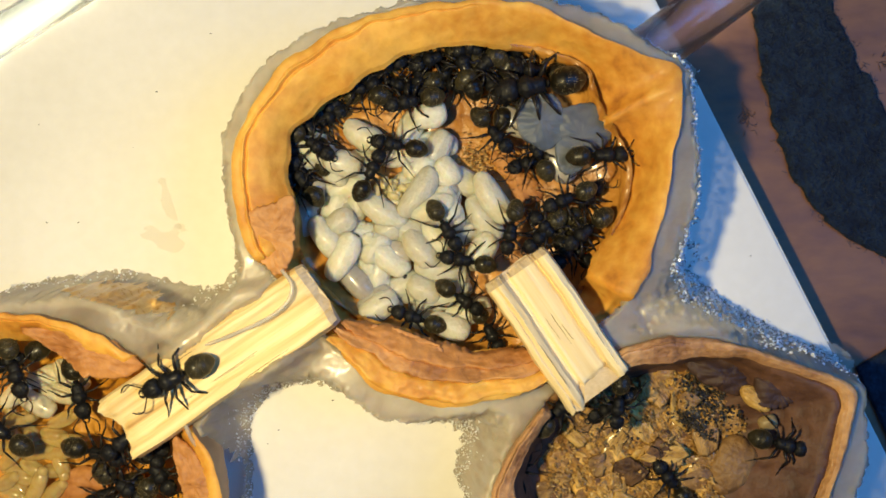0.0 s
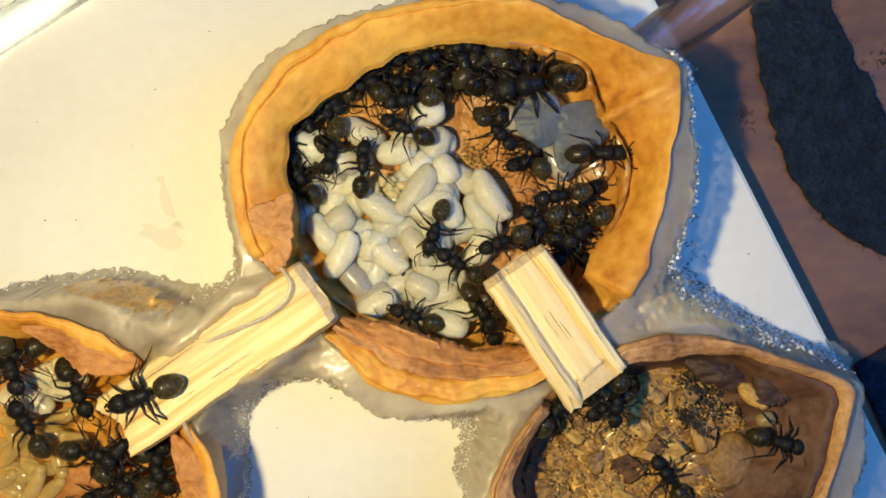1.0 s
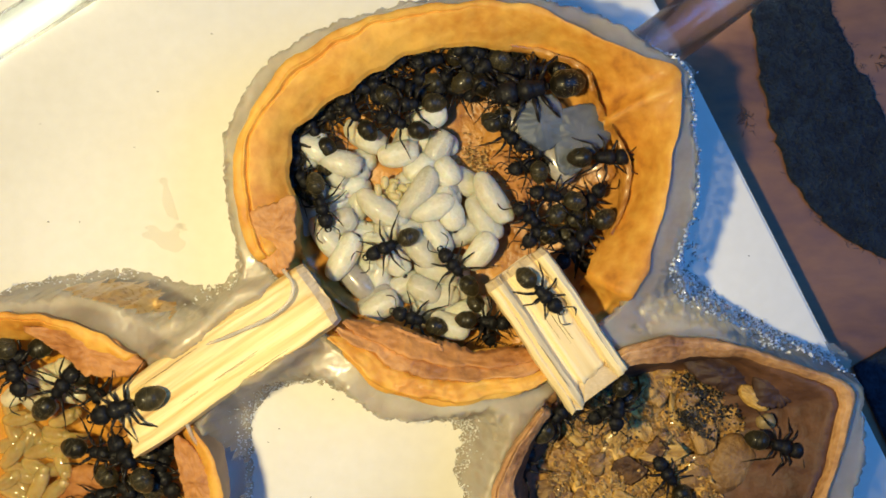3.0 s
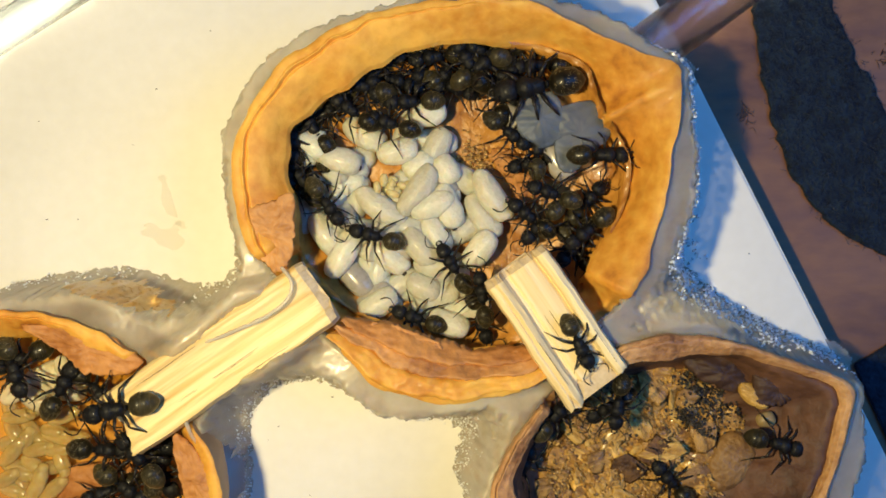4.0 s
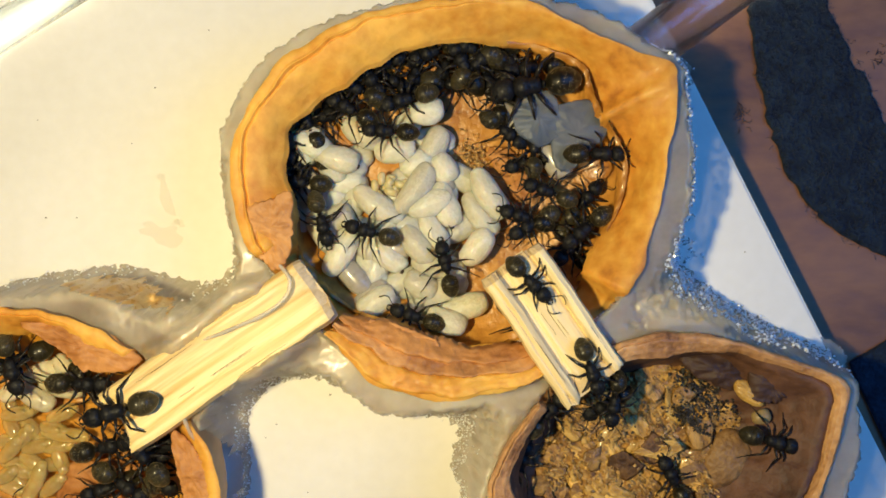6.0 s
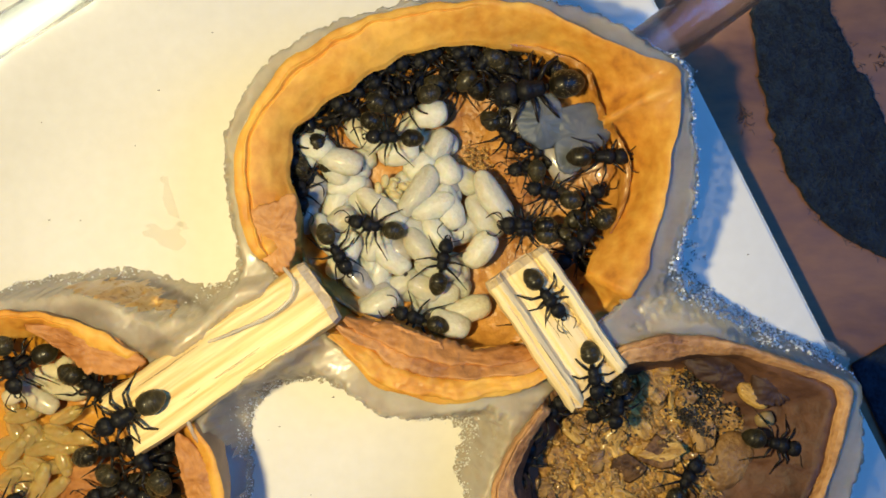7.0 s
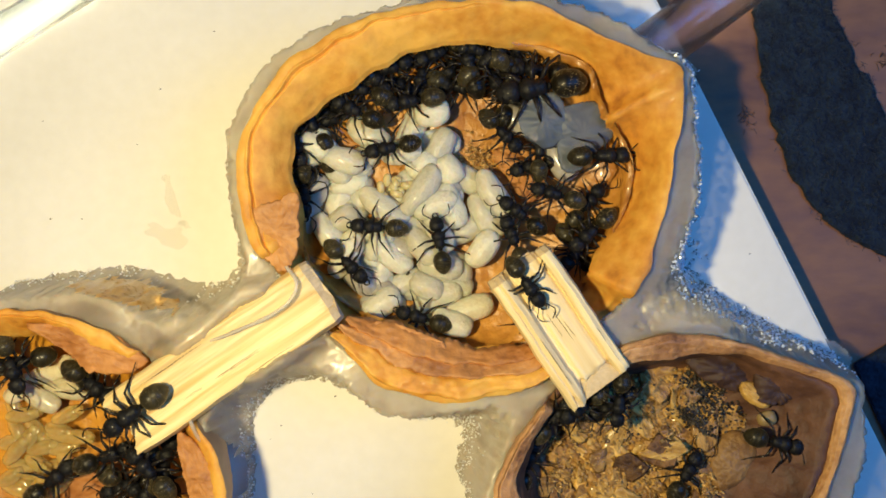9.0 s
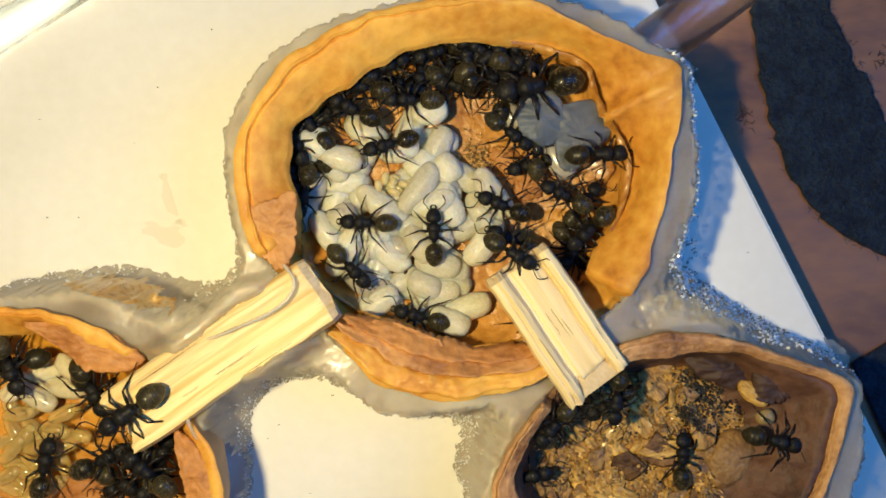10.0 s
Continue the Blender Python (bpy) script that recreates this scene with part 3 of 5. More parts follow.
def split_stick(ax, ay, bx, by, z, profile, label, seed, wood=M_STICK, chamfer=0.3):
    """A split stick from a to b; profile: (across, height, reach of the far end) of its upper side, from edge to edge."""
    d = Vector((bx - ax, by - ay))
    root = thing("split_stick", label, "wooden stick", "split sticks", at=(ax, ay, z), turn=math.degrees(math.atan2(d.y, d.x)))
    length, n = d.length, 40
    fine = []
    for (y0, z0, e0), (y1, z1, e1) in zip(profile, profile[1:]):
        fine += [(y0 + (y1 - y0) * k / 6, z0 + (z1 - z0) * (k / 6) ** 0.8, e0 + (e1 - e0) * k / 6) for k in range(6)]
    fine.append(profile[-1])
    low = [(profile[-1][0] - 0.1, -1.2, -0.5), (profile[0][0] + 0.1, -1.2, -0.5)]
    rings = []
    for i in range(n + 1):
        x = length * i / n
        ring = []
        for y, zz, reach in fine + low:
            e = reach * (i / n) ** 6
            if i == 0 or i == n:
                e += 0.35 * nz(y, zz, seed + i, 0.9) + 0.2 * nz(y, zz, seed + i, 3)
            zz -= 0.35 * (i in (0, n)) * (zz > 0) + 0.12 * (i in (1, n - 1)) * (zz > 0)
            g = 0.2 * nz(x * 0.12, y * 0.8, seed, 1.1) + 0.10 * nz(x * 0.07, y, seed + 4, 3) + 0.07 * nz(x * 0.06, y, seed + 7, 7)
            ring.append((x + e, y + 0.18 * nz(x, seed, zz, 0.12) + 0.1 * nz(x, y, seed + 2, 0.6), zz + g))
        rings.append(ring)
    rings[0] = [(p[0] - chamfer, p[1] * 0.96, p[2] - 1.7 * chamfer if p[2] > 0 else p[2]) for p in rings[0]]
    body = loft(bmesh.new(), rings[1:], False, False)
    part("stick_body", body, wood, root)
    for end, ring in ((0, rings[0]), (1, rings[-1])):
        bm = bmesh.new()
        vs = [bm.verts.new(p) for p in ring]
        bm.faces.new(vs if end else vs[::-1])
        bmesh.ops.triangulate(bm, faces=bm.faces)
        if not end:
            loft(bm, rings[:2], False, False)
        part("end_grain", bm, M_STICK_END, root, "darker end grain", smooth=False)
    r = random.Random(int(seed))
    for k in range(5):
        x = r.uniform(0.1, 0.6) * length
        y = r.uniform(profile[0][0] * 0.8, profile[-1][0] * 0.8)
        top = max((zz for yy, zz, reach in fine if abs(yy - y) < 0.3), default=0.3)
        pts = []
        for q in range(7):
            xx = x + q / 6 * r.uniform(0.2, 0.4) * length
            pts.append((xx, y + 0.08 * nz(xx, y, seed, 1.5), top + 0.26 * nz(xx * 0.12, y * 0.8, seed, 1.1) - 0.02))
        part("crack", tube(bmesh.new(), pts, [0.008, 0.018, 0.026, 0.024, 0.028, 0.018, 0.008], 5), M_CRACK, root, "thin dark split in the wood")
    return root


split_stick(-11.2, -3.5, -28.9, -15.5, 12.2, [(-3.2, 0.2, 0), (-2.9, 1.0, 0.1), (-2.4, 1.3, 0.3), (-1.5, 0.9, 0.2), (-0.2, 0.5, -0.1), (1.6, 0.6, 0), (2.2, 1.2, 0.2), (2.9, 1.4, 0.1), (3.2, 0.2, -0.2)], "pale split pine stick laid as a bridge between two shells", 3.0, chamfer=0.2)
split_stick(6.2, -1.4, 13.3, -11.6, 12.6, [(-3.3, 0.0, 0.3), (-3.15, 0.9, 0.9), (-2.7, 1.3, 0.7), (-2.5, 1.2, -0.2), (-2.2, 1.4, 0.9), (-1.7, 1.1, 0.6), (-1.3, 0.2, -0.8), (-1.0, 0.15, -0.9), (-0.75, 0.5, -0.5), (0.3, 0.52, -0.8), (1.5, 0.5, -0.9), (1.85, 0.15, -1.0), (2.05, 0.9, 0.4), (2.5, 1.2, 0.7), (3.0, 1.0, 0.6), (3.2, 0.2, 0.4)], "short grooved pale pine stick bridging to the crumb shell", 11.0, M_STICK_PALE)

# ---- ants ----


def leg_mesh(side, pts):
    pts = [(x * 0.92, y * side * 0.92, z) for x, y, z in pts]
    bm = bmesh.new()
    a, b, c, d = (Vector(p) for p in pts)
    tube(bm, [a, a.lerp(b, 0.5), b], [0.11, 0.15, 0.09], 6)
    tube(bm, [b, b.lerp(c, 0.5), c], [0.085, 0.095, 0.06], 6)
    tube(bm, [c, c.lerp(d, 0.5), d], [0.055, 0.045, 0.03], 5)
    return bm


LEGS = {
    "fore": ((0.55, 0.28, 0.75), ((0, 0, 0), (0.55, 0.85, 0.45), (1.15, 1.45, -0.4), (1.6, 1.85, -0.75))),
    "middle": ((0.08, 0.28, 0.75), ((0, 0, 0), (0.05, 1.15, 0.5), (-0.15, 2.0, -0.4), (-0.4, 2.65, -0.75))),
    "hind": ((-0.35, 0.26, 0.75), ((0, 0, 0), (-0.75, 1.05, 0.6), (-1.75, 1.7, -0.3), (-2.55, 2.25, -0.75)))}


def build_ant():
    root = thing("ant", "glossy black ant with long thin legs", "ant", "ants of the nest")
    bm = blob(bmesh.new(), [(-3.5, 0.1, 0.09, 0.82), (-3.38, 0.32, 0.28, 0.85), (-3.2, 0.5, 0.47, 0.9), (-2.95, 0.66, 0.62, 0.95), (-2.91, 0.71, 0.67, 0.95), (-2.6, 0.80, 0.76, 0.98),
                            (-2.24, 0.82, 0.78, 0.98), (-2.2, 0.86, 0.81, 0.98), (-1.9, 0.82, 0.78, 0.96), (-1.57, 0.68, 0.68, 0.94), (-1.53, 0.65, 0.65, 0.94), (-1.3, 0.4, 0.42, 0.88), (-1.18, 0.15, 0.17, 0.8)], 18)
    for v in bm.verts:
        v.co.x, v.co.y = -1.0 + 0.96 * (v.co.x + 1.18), 1.03 * v.co.y
    gaster = part("gaster", bm, M_GASTER, root, "rounded glossy gaster with fine segment lines")
    for x, r, zc in ((-2.64, 0.735, 0.95), (-1.96, 0.885, 0.98), (-1.33, 0.68, 0.94)):
        part("seam", loft(bmesh.new(), [[(x + d, (r + g) * math.cos(2 * math.pi * k / 18), zc + (r + g) * 0.9 * math.sin(2 * math.pi * k / 18)) for k in range(18)] for d, g in ((-0.03, -0.01), (0, 0.012), (0.03, -0.01))], False, False), M_BAND, gaster)
    r = random.Random(31)
    bm = bmesh.new()
    for k in range(90):
        x, a = r.uniform(-2.8, -1.2), r.uniform(-0.4, math.pi + 0.4)
        q = 0.84 * math.sqrt(max(0.05, 1 - ((x + 1.92) / 1.15) ** 2))
        p = Vector((x, q * math.cos(a), 0.97 + q * 0.95 * math.sin(a)))
        d = Vector((-0.8, math.cos(a), math.sin(a))).normalized() * r.uniform(0.18, 0.34)
        side = Vector((0, -math.sin(a), math.cos(a))) * 0.016
        bm.faces.new([bm.verts.new(v) for v in (p + side, p - side, p + d)])
    tagged(part("bristles", bm, M_BRISTLE, gaster, "sparse pale bristles"), kind="stuff")
    bm = blob(bmesh.new(), [(-1.05, 0.14, 0.14, 0.78), (-0.95, 0.2, 0.32, 0.92), (-0.87, 0.24, 0.42, 1.0), (-0.8, 0.18, 0.25, 0.85), (-0.68, 0.14, 0.16, 0.78)], 10)
    part("petiole", bm, M_ANT, root)
    bm = blob(bmesh.new(), [(-0.8, 0.18, 0.2, 0.8), (-0.66, 0.42, 0.42, 0.92), (-0.35, 0.52, 0.52, 0.98), (-0.08, 0.49, 0.47, 0.97), (0.08, 0.55, 0.52, 1.0), (0.35, 0.68, 0.6, 1.06), (0.62, 0.66, 0.54, 1.05), (0.84, 0.42, 0.38, 1.0), (1.02, 0.26, 0.24, 1.0)], 16)
    part("thorax", bm, M_ANT, root)
    bm = blob(bmesh.new(), [(0.92, 0.28, 0.16, 1.0), (1.0, 0.54, 0.32, 1.02), (1.16, 0.67, 0.44, 1.05), (1.46, 0.72, 0.49, 1.05), (1.8, 0.65, 0.45, 1.0), (2.08, 0.48, 0.34, 0.95), (2.25, 0.3, 0.2, 0.9), (2.3, 0.16, 0.1, 0.88)], 16)
    head = part("head", bm, M_ANT, root)
    for s in (1, -1):
        part("eye", blob(bmesh.new(), [(1.36, 0.06, 0.05, 1.2), (1.42, 0.13, 0.12, 1.2), (1.52, 0.15, 0.14, 1.2), (1.62, 0.12, 0.11, 1.2), (1.68, 0.05, 0.05, 1.2)], 8), M_GASTER, head).location = (0, s * 0.55 * MM, 0)
        bm = tube(bmesh.new(), [(2.2, s * 0.22, 0.85), (2.42, s * 0.26, 0.82), (2.58, s * 0.12, 0.8), (2.62, s * 0.02, 0.8)], [0.1, 0.1, 0.07, 0.03], 6)
        part("mandible", bm, M_LEG, head)
        bm = bmesh.new()
        tube(bm, [(0, 0, 0), (0.3, s * 0.45, 0.18), (0.62, s * 0.85, 0.25)], [0.045, 0.045, 0.05], 6)
        tube(bm, [(0.62, s * 0.85, 0.25), (0.95, s * 0.9, 0.15), (1.25, s * 0.8, -0.05), (1.55, s * 0.62, -0.3)], [0.05, 0.055, 0.06, 0.045], 6)
        part("antenna", bm, M_LEG, root).location = (2.0 * MM, s * 0.25 * MM, 1.2 * MM)
        for kind, (at, pts) in LEGS.items():
            part(kind + "_leg", leg_mesh(s, pts), M_LEG, root).location = (at[0] * MM, s * at[1] * MM, at[2] * MM)
    return root


ANT_PLACES = {
    "stick": "glossy black ant walking on the split stick", "left": "glossy black ant among the amber larvae", "right": "black ant at the brown crumb heap",
    "floor": "black ant on the brown shell floor beside the pupae", "big": "large black ant close under the shell rim",
    "run": "black ant on its way along the short split stick", "mid": "black ant on the pile of white pupae"}
first_ant = []
ANTS = []
rng = random.Random(4)


def put_ant(place, size, rows_):
    t, x, y, a, z = rows_[0]
    m = pose(x * MM, y * MM, z * MM, 0, 0, a)
    if not first_ant:
        first_ant.append(build_ant())
        ant = first_ant[0]
        ant.matrix_world = m
    else:
        ant = copy_thing(first_ant[0], m)
    ant.scale = (size, size, size)
    tagged(ant, ANT_PLACES[place])
    for o in ant.children:
        if "leg" in o.name or "antenna" in o.name:
            o.rotation_euler = (radians(rng.uniform(-8, 8)), radians(rng.uniform(-8, 8)), radians(rng.uniform(-16, 16)))
    ANTS.append((ant, rows_))


put_ant("stick", 1.25, [(0, -23.78, -10.87, -154, 12.8), (0.5, -25.17, -11.78, -157, 12.8), (1, -26.5, -12.61, -160, 12.8), (1.5, -27.38, -13.38, -157, 12.8), (2, -28.02, -13.55, -155, 12.8), (2.7, -28.28, -13.46, -158, 12.8), (4, -28.89, -13.82, -168, 12.8), (5, -29.25, -14.02, -167, 12.8), (5.5, -28.97, -14.18, -165, 12.8), (7, -28.23, -14.46, -151, 12.8), (7.5, -27.64, -14.72, -140, 12.8), (8.5, -27.56, -14.53, -140, 12.8), (9.5, -28.22, -14.25, -145, 12.8), (10, -27.96, -14.41, -144, 12.8)])
put_ant("left", 1.12, [(0, -28.86, -16.71, -140, 10.5), (1, -28.97, -17.58, -133, 10.5), (1.7, -29.02, -18.03, -132, 10.5), (2.5, -28.95, -18.52, -236, 10.5), (5, -27.15, -18.37, -227, 10.5), (7.5, -27.21, -19.28, -233, 10.5), (10, -27.1, -19.98, -219, 10.5)])
put_ant("left", 1.12, [(0, -31.66, -18.21, -15, 9), (1, -31.85, -18.5, -9, 9), (2.5, -31.91, -18.31, -13, 9), (5, -30.73, -18.13, 8, 9), (7.5, -30.99, -18.34, 15, 9), (10, -31.22, -19.23, 25, 9)])
put_ant("left", 1.12, [(0, -26.73, -19.55, 71, 8), (5, -26.14, -19.65, 72, 8), (10, -26.25, -19.28, 70, 8)])
put_ant("left", 1.12, [(0, -39.84, -9.7, -159, 8), (2.5, -39.75, -9.52, -158, 8), (5, -39.47, -10.32, -157, 8), (7.5, -39.58, -10.28, -162, 8), (10, -40.11, -10.61, -169, 8)])
put_ant("left", 1.12, [(0, -39.3, -10.68, -73, 9), (2.5, -39.66, -10.67, -72, 9), (5, -39.3, -11.15, -73, 9), (7.5, -40.23, -10.59, -74, 9), (10, -39.92, -11.06, -67, 9)])
put_ant("left", 1.12, [(0, -33.89, -12.74, -75, 8), (2, -33.49, -13.09, -51, 8), (2.7, -32.49, -12.91, -45, 8), (10, -31.92, -13.62, -42, 8)])
put_ant("left", 1.12, [(0, -40.6, -16.13, 145, 9), (0.5, -39.23, -15.69, 127, 9), (1, -38.07, -15.77, 122, 9), (1.5, -37.29, -14.87, 103, 9), (2, -36.26, -14.1, 83, 9), (2.7, -35.56, -12.51, 49, 9), (4, -35.01, -12.34, 62, 9), (4.5, -34.81, -12.33, 49, 9), (5, -33.34, -12.41, 15, 9), (5.5, -33.23, -12.4, 10, 9), (7, -32.5, -12.35, -28, 9), (8.5, -32.61, -12.28, -29, 9), (9.5, -32.59, -12.78, -51, 9), (10, -32.31, -13.12, -60, 9)])
put_ant("left", 1.12, [(0, -36.81, -28.45, 83, 8), (5, -38.11, -27.35, 83, 8), (7.5, -41.61, -23.6, 39, 8), (8.5, -38.06, -22.08, 34, 8), (9, -36.6, -21.25, 40, 8), (9.5, -36.94, -20.12, 63, 8), (10, -37.09, -19.98, 79, 8)])
put_ant("left", 1.12, [(0, -31.52, -22.4, -153, 7), (5, -31.78, -22.57, -159, 7), (10, -29.66, -22.04, -161, 7)])
put_ant("right", 0.95, [(0, 15.33, -13.5, -97, 11.2), (5, 15.43, -13.84, -99, 11.2), (10, 15.23, -13.63, -97, 11.2)])
put_ant("right", 1.05, [(0, 30.7, -17.4, -14, 9.1), (5, 30.5, -17.67, -15, 9.1), (10, 30.4, -17.61, -13, 9.1)])
put_ant("right", 1, [(0, 20.86, -21.14, 128, 7), (2.5, 20.91, -20.89, 124, 7), (4.5, 21.02, -21.56, 133, 7), (5, 20.75, -21.4, 130, 7), (5.5, 21.07, -21.51, 131, 7), (7.5, 22.8, -21.4, 45, 7), (9, 22.46, -20.88, 60, 7), (9.5, 22.26, -19.89, 77, 7), (10, 22.2, -19.49, 88, 7)])
put_ant("right", 1, [(0, 10.29, -14.16, 50, 9.5), (5, 10.03, -14.88, 50, 9.5), (7.5, 9.3, -14.88, 45, 9.5), (10, 10.49, -15.72, 51, 9.5)])
put_ant("right", 1, [(0, 6.72, -20.08, 69, 8), (5, 7.24, -20.03, 69, 8), (9, 7.46, -19.6, 74, 8), (10, 7.75, -21.1, 11, 8)])
put_ant("run", 0.97, [(0, 6.05, 2.03, -102, 7.5), (0.5, 5.76, 1.21, -118, 7.5), (1, 5.29, 0.87, -157, 8), (1.5, 5.11, 0.46, -108, 9.5), (2, 5.59, -0.07, -17, 12), (2.5, 6.1, -1.22, -44, 12.9), (2.7, 7.06, -2.1, -41, 12.9), (3.8, 11.15, -7.38, -62, 12.9), (4.0, 11.77, -8.26, -63, 12.9), (4.5, 12.5, -9.25, -62, 12.9), (5, 13.06, -9.94, -60, 12.9), (5.5, 13.13, -10.49, -63, 12.9), (7, 13.05, -10.89, -79, 12.4), (7.5, 12.94, -11.31, -81, 12.2), (8, 13.16, -12.19, -94, 12.7), (8.3, 12.82, -13.14, -120, 11.8), (8.5, 12.63, -13.9, -146, 10.6), (9, 11.94, -14.2, -144, 10.4), (9.5, 10.82, -14.79, -133, 10.2), (10, 9.68, -16.24, -129, 10)])
put_ant("run", 0.97, [(0, 1.66, -4.36, -34, 6.5), (0.5, 2.48, -4.79, -36, 6.5), (1, 3.52, -5.58, -56, 6.5), (2.5, 4.0, -6.59, -53, 6.5), (3.8, 3.55, -4.82, 99, 8), (4.5, 3.19, -2.01, 71, 10), (5, 5.28, -1.19, 0, 12.4), (5.5, 6.49, -1.62, -37, 12.9), (5.7, 7.04, -2.21, -41, 12.9), (6.8, 8.96, -3.91, -52, 12.9), (7.5, 8.68, -4.08, -48, 12.9), (8, 8.77, -3.98, -49, 12.9), (8.5, 7.65, -3.16, -57, 12.9), (9, 7.0, -3.06, -54, 12.9), (9.5, 6.16, -1.47, -41, 12.9), (10, 5.96, -0.44, -30, 12.5)])
put_ant("mid", 1, [(0, 4.23, -7.51, -59, 5.2), (2.5, 3.7, -6.69, -67, 5.2), (4.5, 3.37, -6.73, -71, 5.2), (5, 3.86, -6.87, -60, 5.2), (5.5, 5.37, -7.42, -36, 5.2), (6.3, 8.34, -6.32, -38, 5.2), (10, 8.11, -6.44, -38, 5.2)])
put_ant("right", 0.95, [(0, 14.75, -13.99, -147, 9.5), (5, 14.79, -14.29, -148, 9.5), (10, 14.65, -14.24, -147, 9.5)])
put_ant("mid", 1, [(0, -6.91, 7.71, 63, 7.2), (0.5, -6.95, 7.84, 72, 7.2), (1, -7.52, 8.08, 85, 7.2), (1.5, -7.61, 10.9, 86, 7.2), (2, -7.71, 12.24, 94, 7.2), (2.5, -8.26, 12.83, 113, 7.2), (4, -8.82, 13.22, 145, 7.2), (10, -8.98, 13.23, 153, 7.2)])
put_ant("mid", 1, [(0, -12.33, 10.2, -34, 7), (0.5, -10.98, 9.91, -67, 7), (1, -10.45, 9.41, -103, 7), (1.5, -11.11, 7.98, -93, 7), (2, -11.65, 5.7, -86, 7), (2.5, -11.88, 4.81, -84, 7), (3.8, -11.08, 4.36, -56, 7), (4.5, -10.88, 4.16, -53, 7), (5, -10.96, 4.1, -54, 7), (5.5, -11.61, 3.52, -79, 7), (7, -10.26, -0.13, -59, 7), (7.5, -10.12, -0.97, -61, 7), (9, -9.35, -1.31, -45, 7), (10, -8.82, -1.92, -45, 7)])
put_ant("mid", 1, [(0, -4.77, 10.16, 169, 7.2), (1, -3.77, 11.52, 155, 7.2), (2.5, -4.09, 12.26, 158, 7.2), (4.5, -5.44, 11.69, 168, 7.2), (5, -5.33, 11.34, 178, 7.2), (5.5, -5.33, 11.2, 176, 7.2), (7.5, -5.28, 10.46, 180, 7.2), (9, -5.65, 9.63, 192, 7.2), (10, -5.6, 9.76, 196, 7.2)])
put_ant("mid", 1, [(0, 0.11, 2.25, -59, 7), (0.5, -0.02, 2.11, -77, 7), (1, -0.9, 1.84, -109, 7), (1.5, -1.43, 2.19, -127, 7), (2, -2.49, 1.54, -136, 7), (2.5, -3.85, 0.59, -140, 7), (2.7, -4.56, 0.44, -142, 7), (3.8, -6.62, 1.51, -195, 7), (4.5, -7.2, 1.29, -197, 7), (5, -7.29, 1.4, -195, 7), (5.5, -7.04, 1.45, -197, 7), (7, -6.97, 2.46, -194, 7), (7.5, -6.9, 2.63, -203, 7), (9, -6.97, 2.25, -184, 7), (10, -7.7, 2.5, -182, 7)])
put_ant("mid", 1, [(0, 1.68, -0.64, 169, 6.8), (1, 1.3, -1.16, 148, 6.8), (2.5, 0.95, -1.44, 132, 6.8), (4.5, 0.31, -1.23, 121, 6.8), (5, -0.05, -1.18, 133, 6.8), (5.5, 0.4, -1.45, 120, 6.8), (7.5, -0.6, -0.6, 74, 6.8), (9, -0.88, 0.96, 99, 6.8), (10, -1.18, 1.56, 91, 6.8)])
put_ant("mid", 1, [(0, -2.97, -5.98, 161, 6.5), (5, -2.81, -6.27, 161, 6.5), (10, -2.72, -6.3, 164, 6.5)])
put_ant("mid", 1, [(0, -13.61, 7.02, 128, 6), (5, -13.57, 6.65, 122, 6), (7.5, -13.85, 5.87, 286, 6), (10, -13.57, 5.06, 257, 6)])
put_ant("floor", 1, [(0, 9.52, 2.23, 135, 6.6), (5, 7.62, 3.41, 148, 6.6), (7.5, 7.24, 2.45, 180, 6.6), (8.5, 6.47, 3.25, 151, 6.6), (9, 6.71, 3.56, 143, 6.6), (9.5, 5.57, 4.16, 155, 6.6), (10, 5.09, 4.21, 157, 6.6)])
put_ant("floor", 1, [(0, 9.01, 1.76, -135, 6.4), (5, 8.79, 2.39, -135, 6.4), (9, 6.1, 1.28, -248, 6.4), (10, 6.04, 0.98, -203, 6.4)])
put_ant("floor", 1.05, [(0, 11.45, 0.5, -123, 6.4), (5, 12.1, 0.44, -128, 6.4), (10, 12.03, 0.02, -120, 6.4)])
put_ant("floor", 1, [(0, 11.21, 5.07, -157, 6.8), (5, 9.78, 5.48, -202, 6.8), (8.5, 9.77, 5.43, -195, 6.8), (10, 10.97, 5.15, -207, 6.8)])
put_ant("floor", 1.05, [(0, 12.92, 1.97, -141, 7.2), (5, 13.18, 1.76, -141, 7.2), (10, 13.23, 1.61, -137, 7.2)])
put_ant("floor", 1, [(0, 8.58, 9.69, 114, 6.2), (5, 8.75, 9.78, 87, 6.2), (10, 8.65, 9.63, 87, 6.2)])
put_ant("floor", 1, [(0, 4.65, 11.27, -48, 6.2), (5, 6.27, 11.06, -36, 6.2), (9, 5.27, 11.07, -45, 6.2), (10, 6.28, 10.9, -36, 6.2)])
put_ant("floor", 1, [(0, 13.36, 5.0, 50, 5.4), (5, 13.65, 4.73, 49, 5.4), (10, 13.26, 4.51, 52, 5.4)])
put_ant("floor", 1, [(0, 8.06, 8.65, -163, 5.4), (5, 8.17, 8.32, -167, 5.4), (10, 8.05, 8.1, -164, 5.4)])
put_ant("floor", 1, [(0, 12.42, 0.51, -54, 5.2), (5, 12.58, -0.03, -56, 5.2), (10, 12.25, -0.02, -55, 5.2)])
put_ant("floor", 1, [(0, 6.04, 15.03, 135, 5.4), (5, 6.3, 14.49, 136, 5.4), (10, 5.99, 14.55, 134, 5.4)])
put_ant("big", 1.55, [(0, 8.1, 15.48, -171, 7.4), (5, 8.05, 15.19, -171, 7.4), (10, 7.98, 15.14, -171, 7.4)])
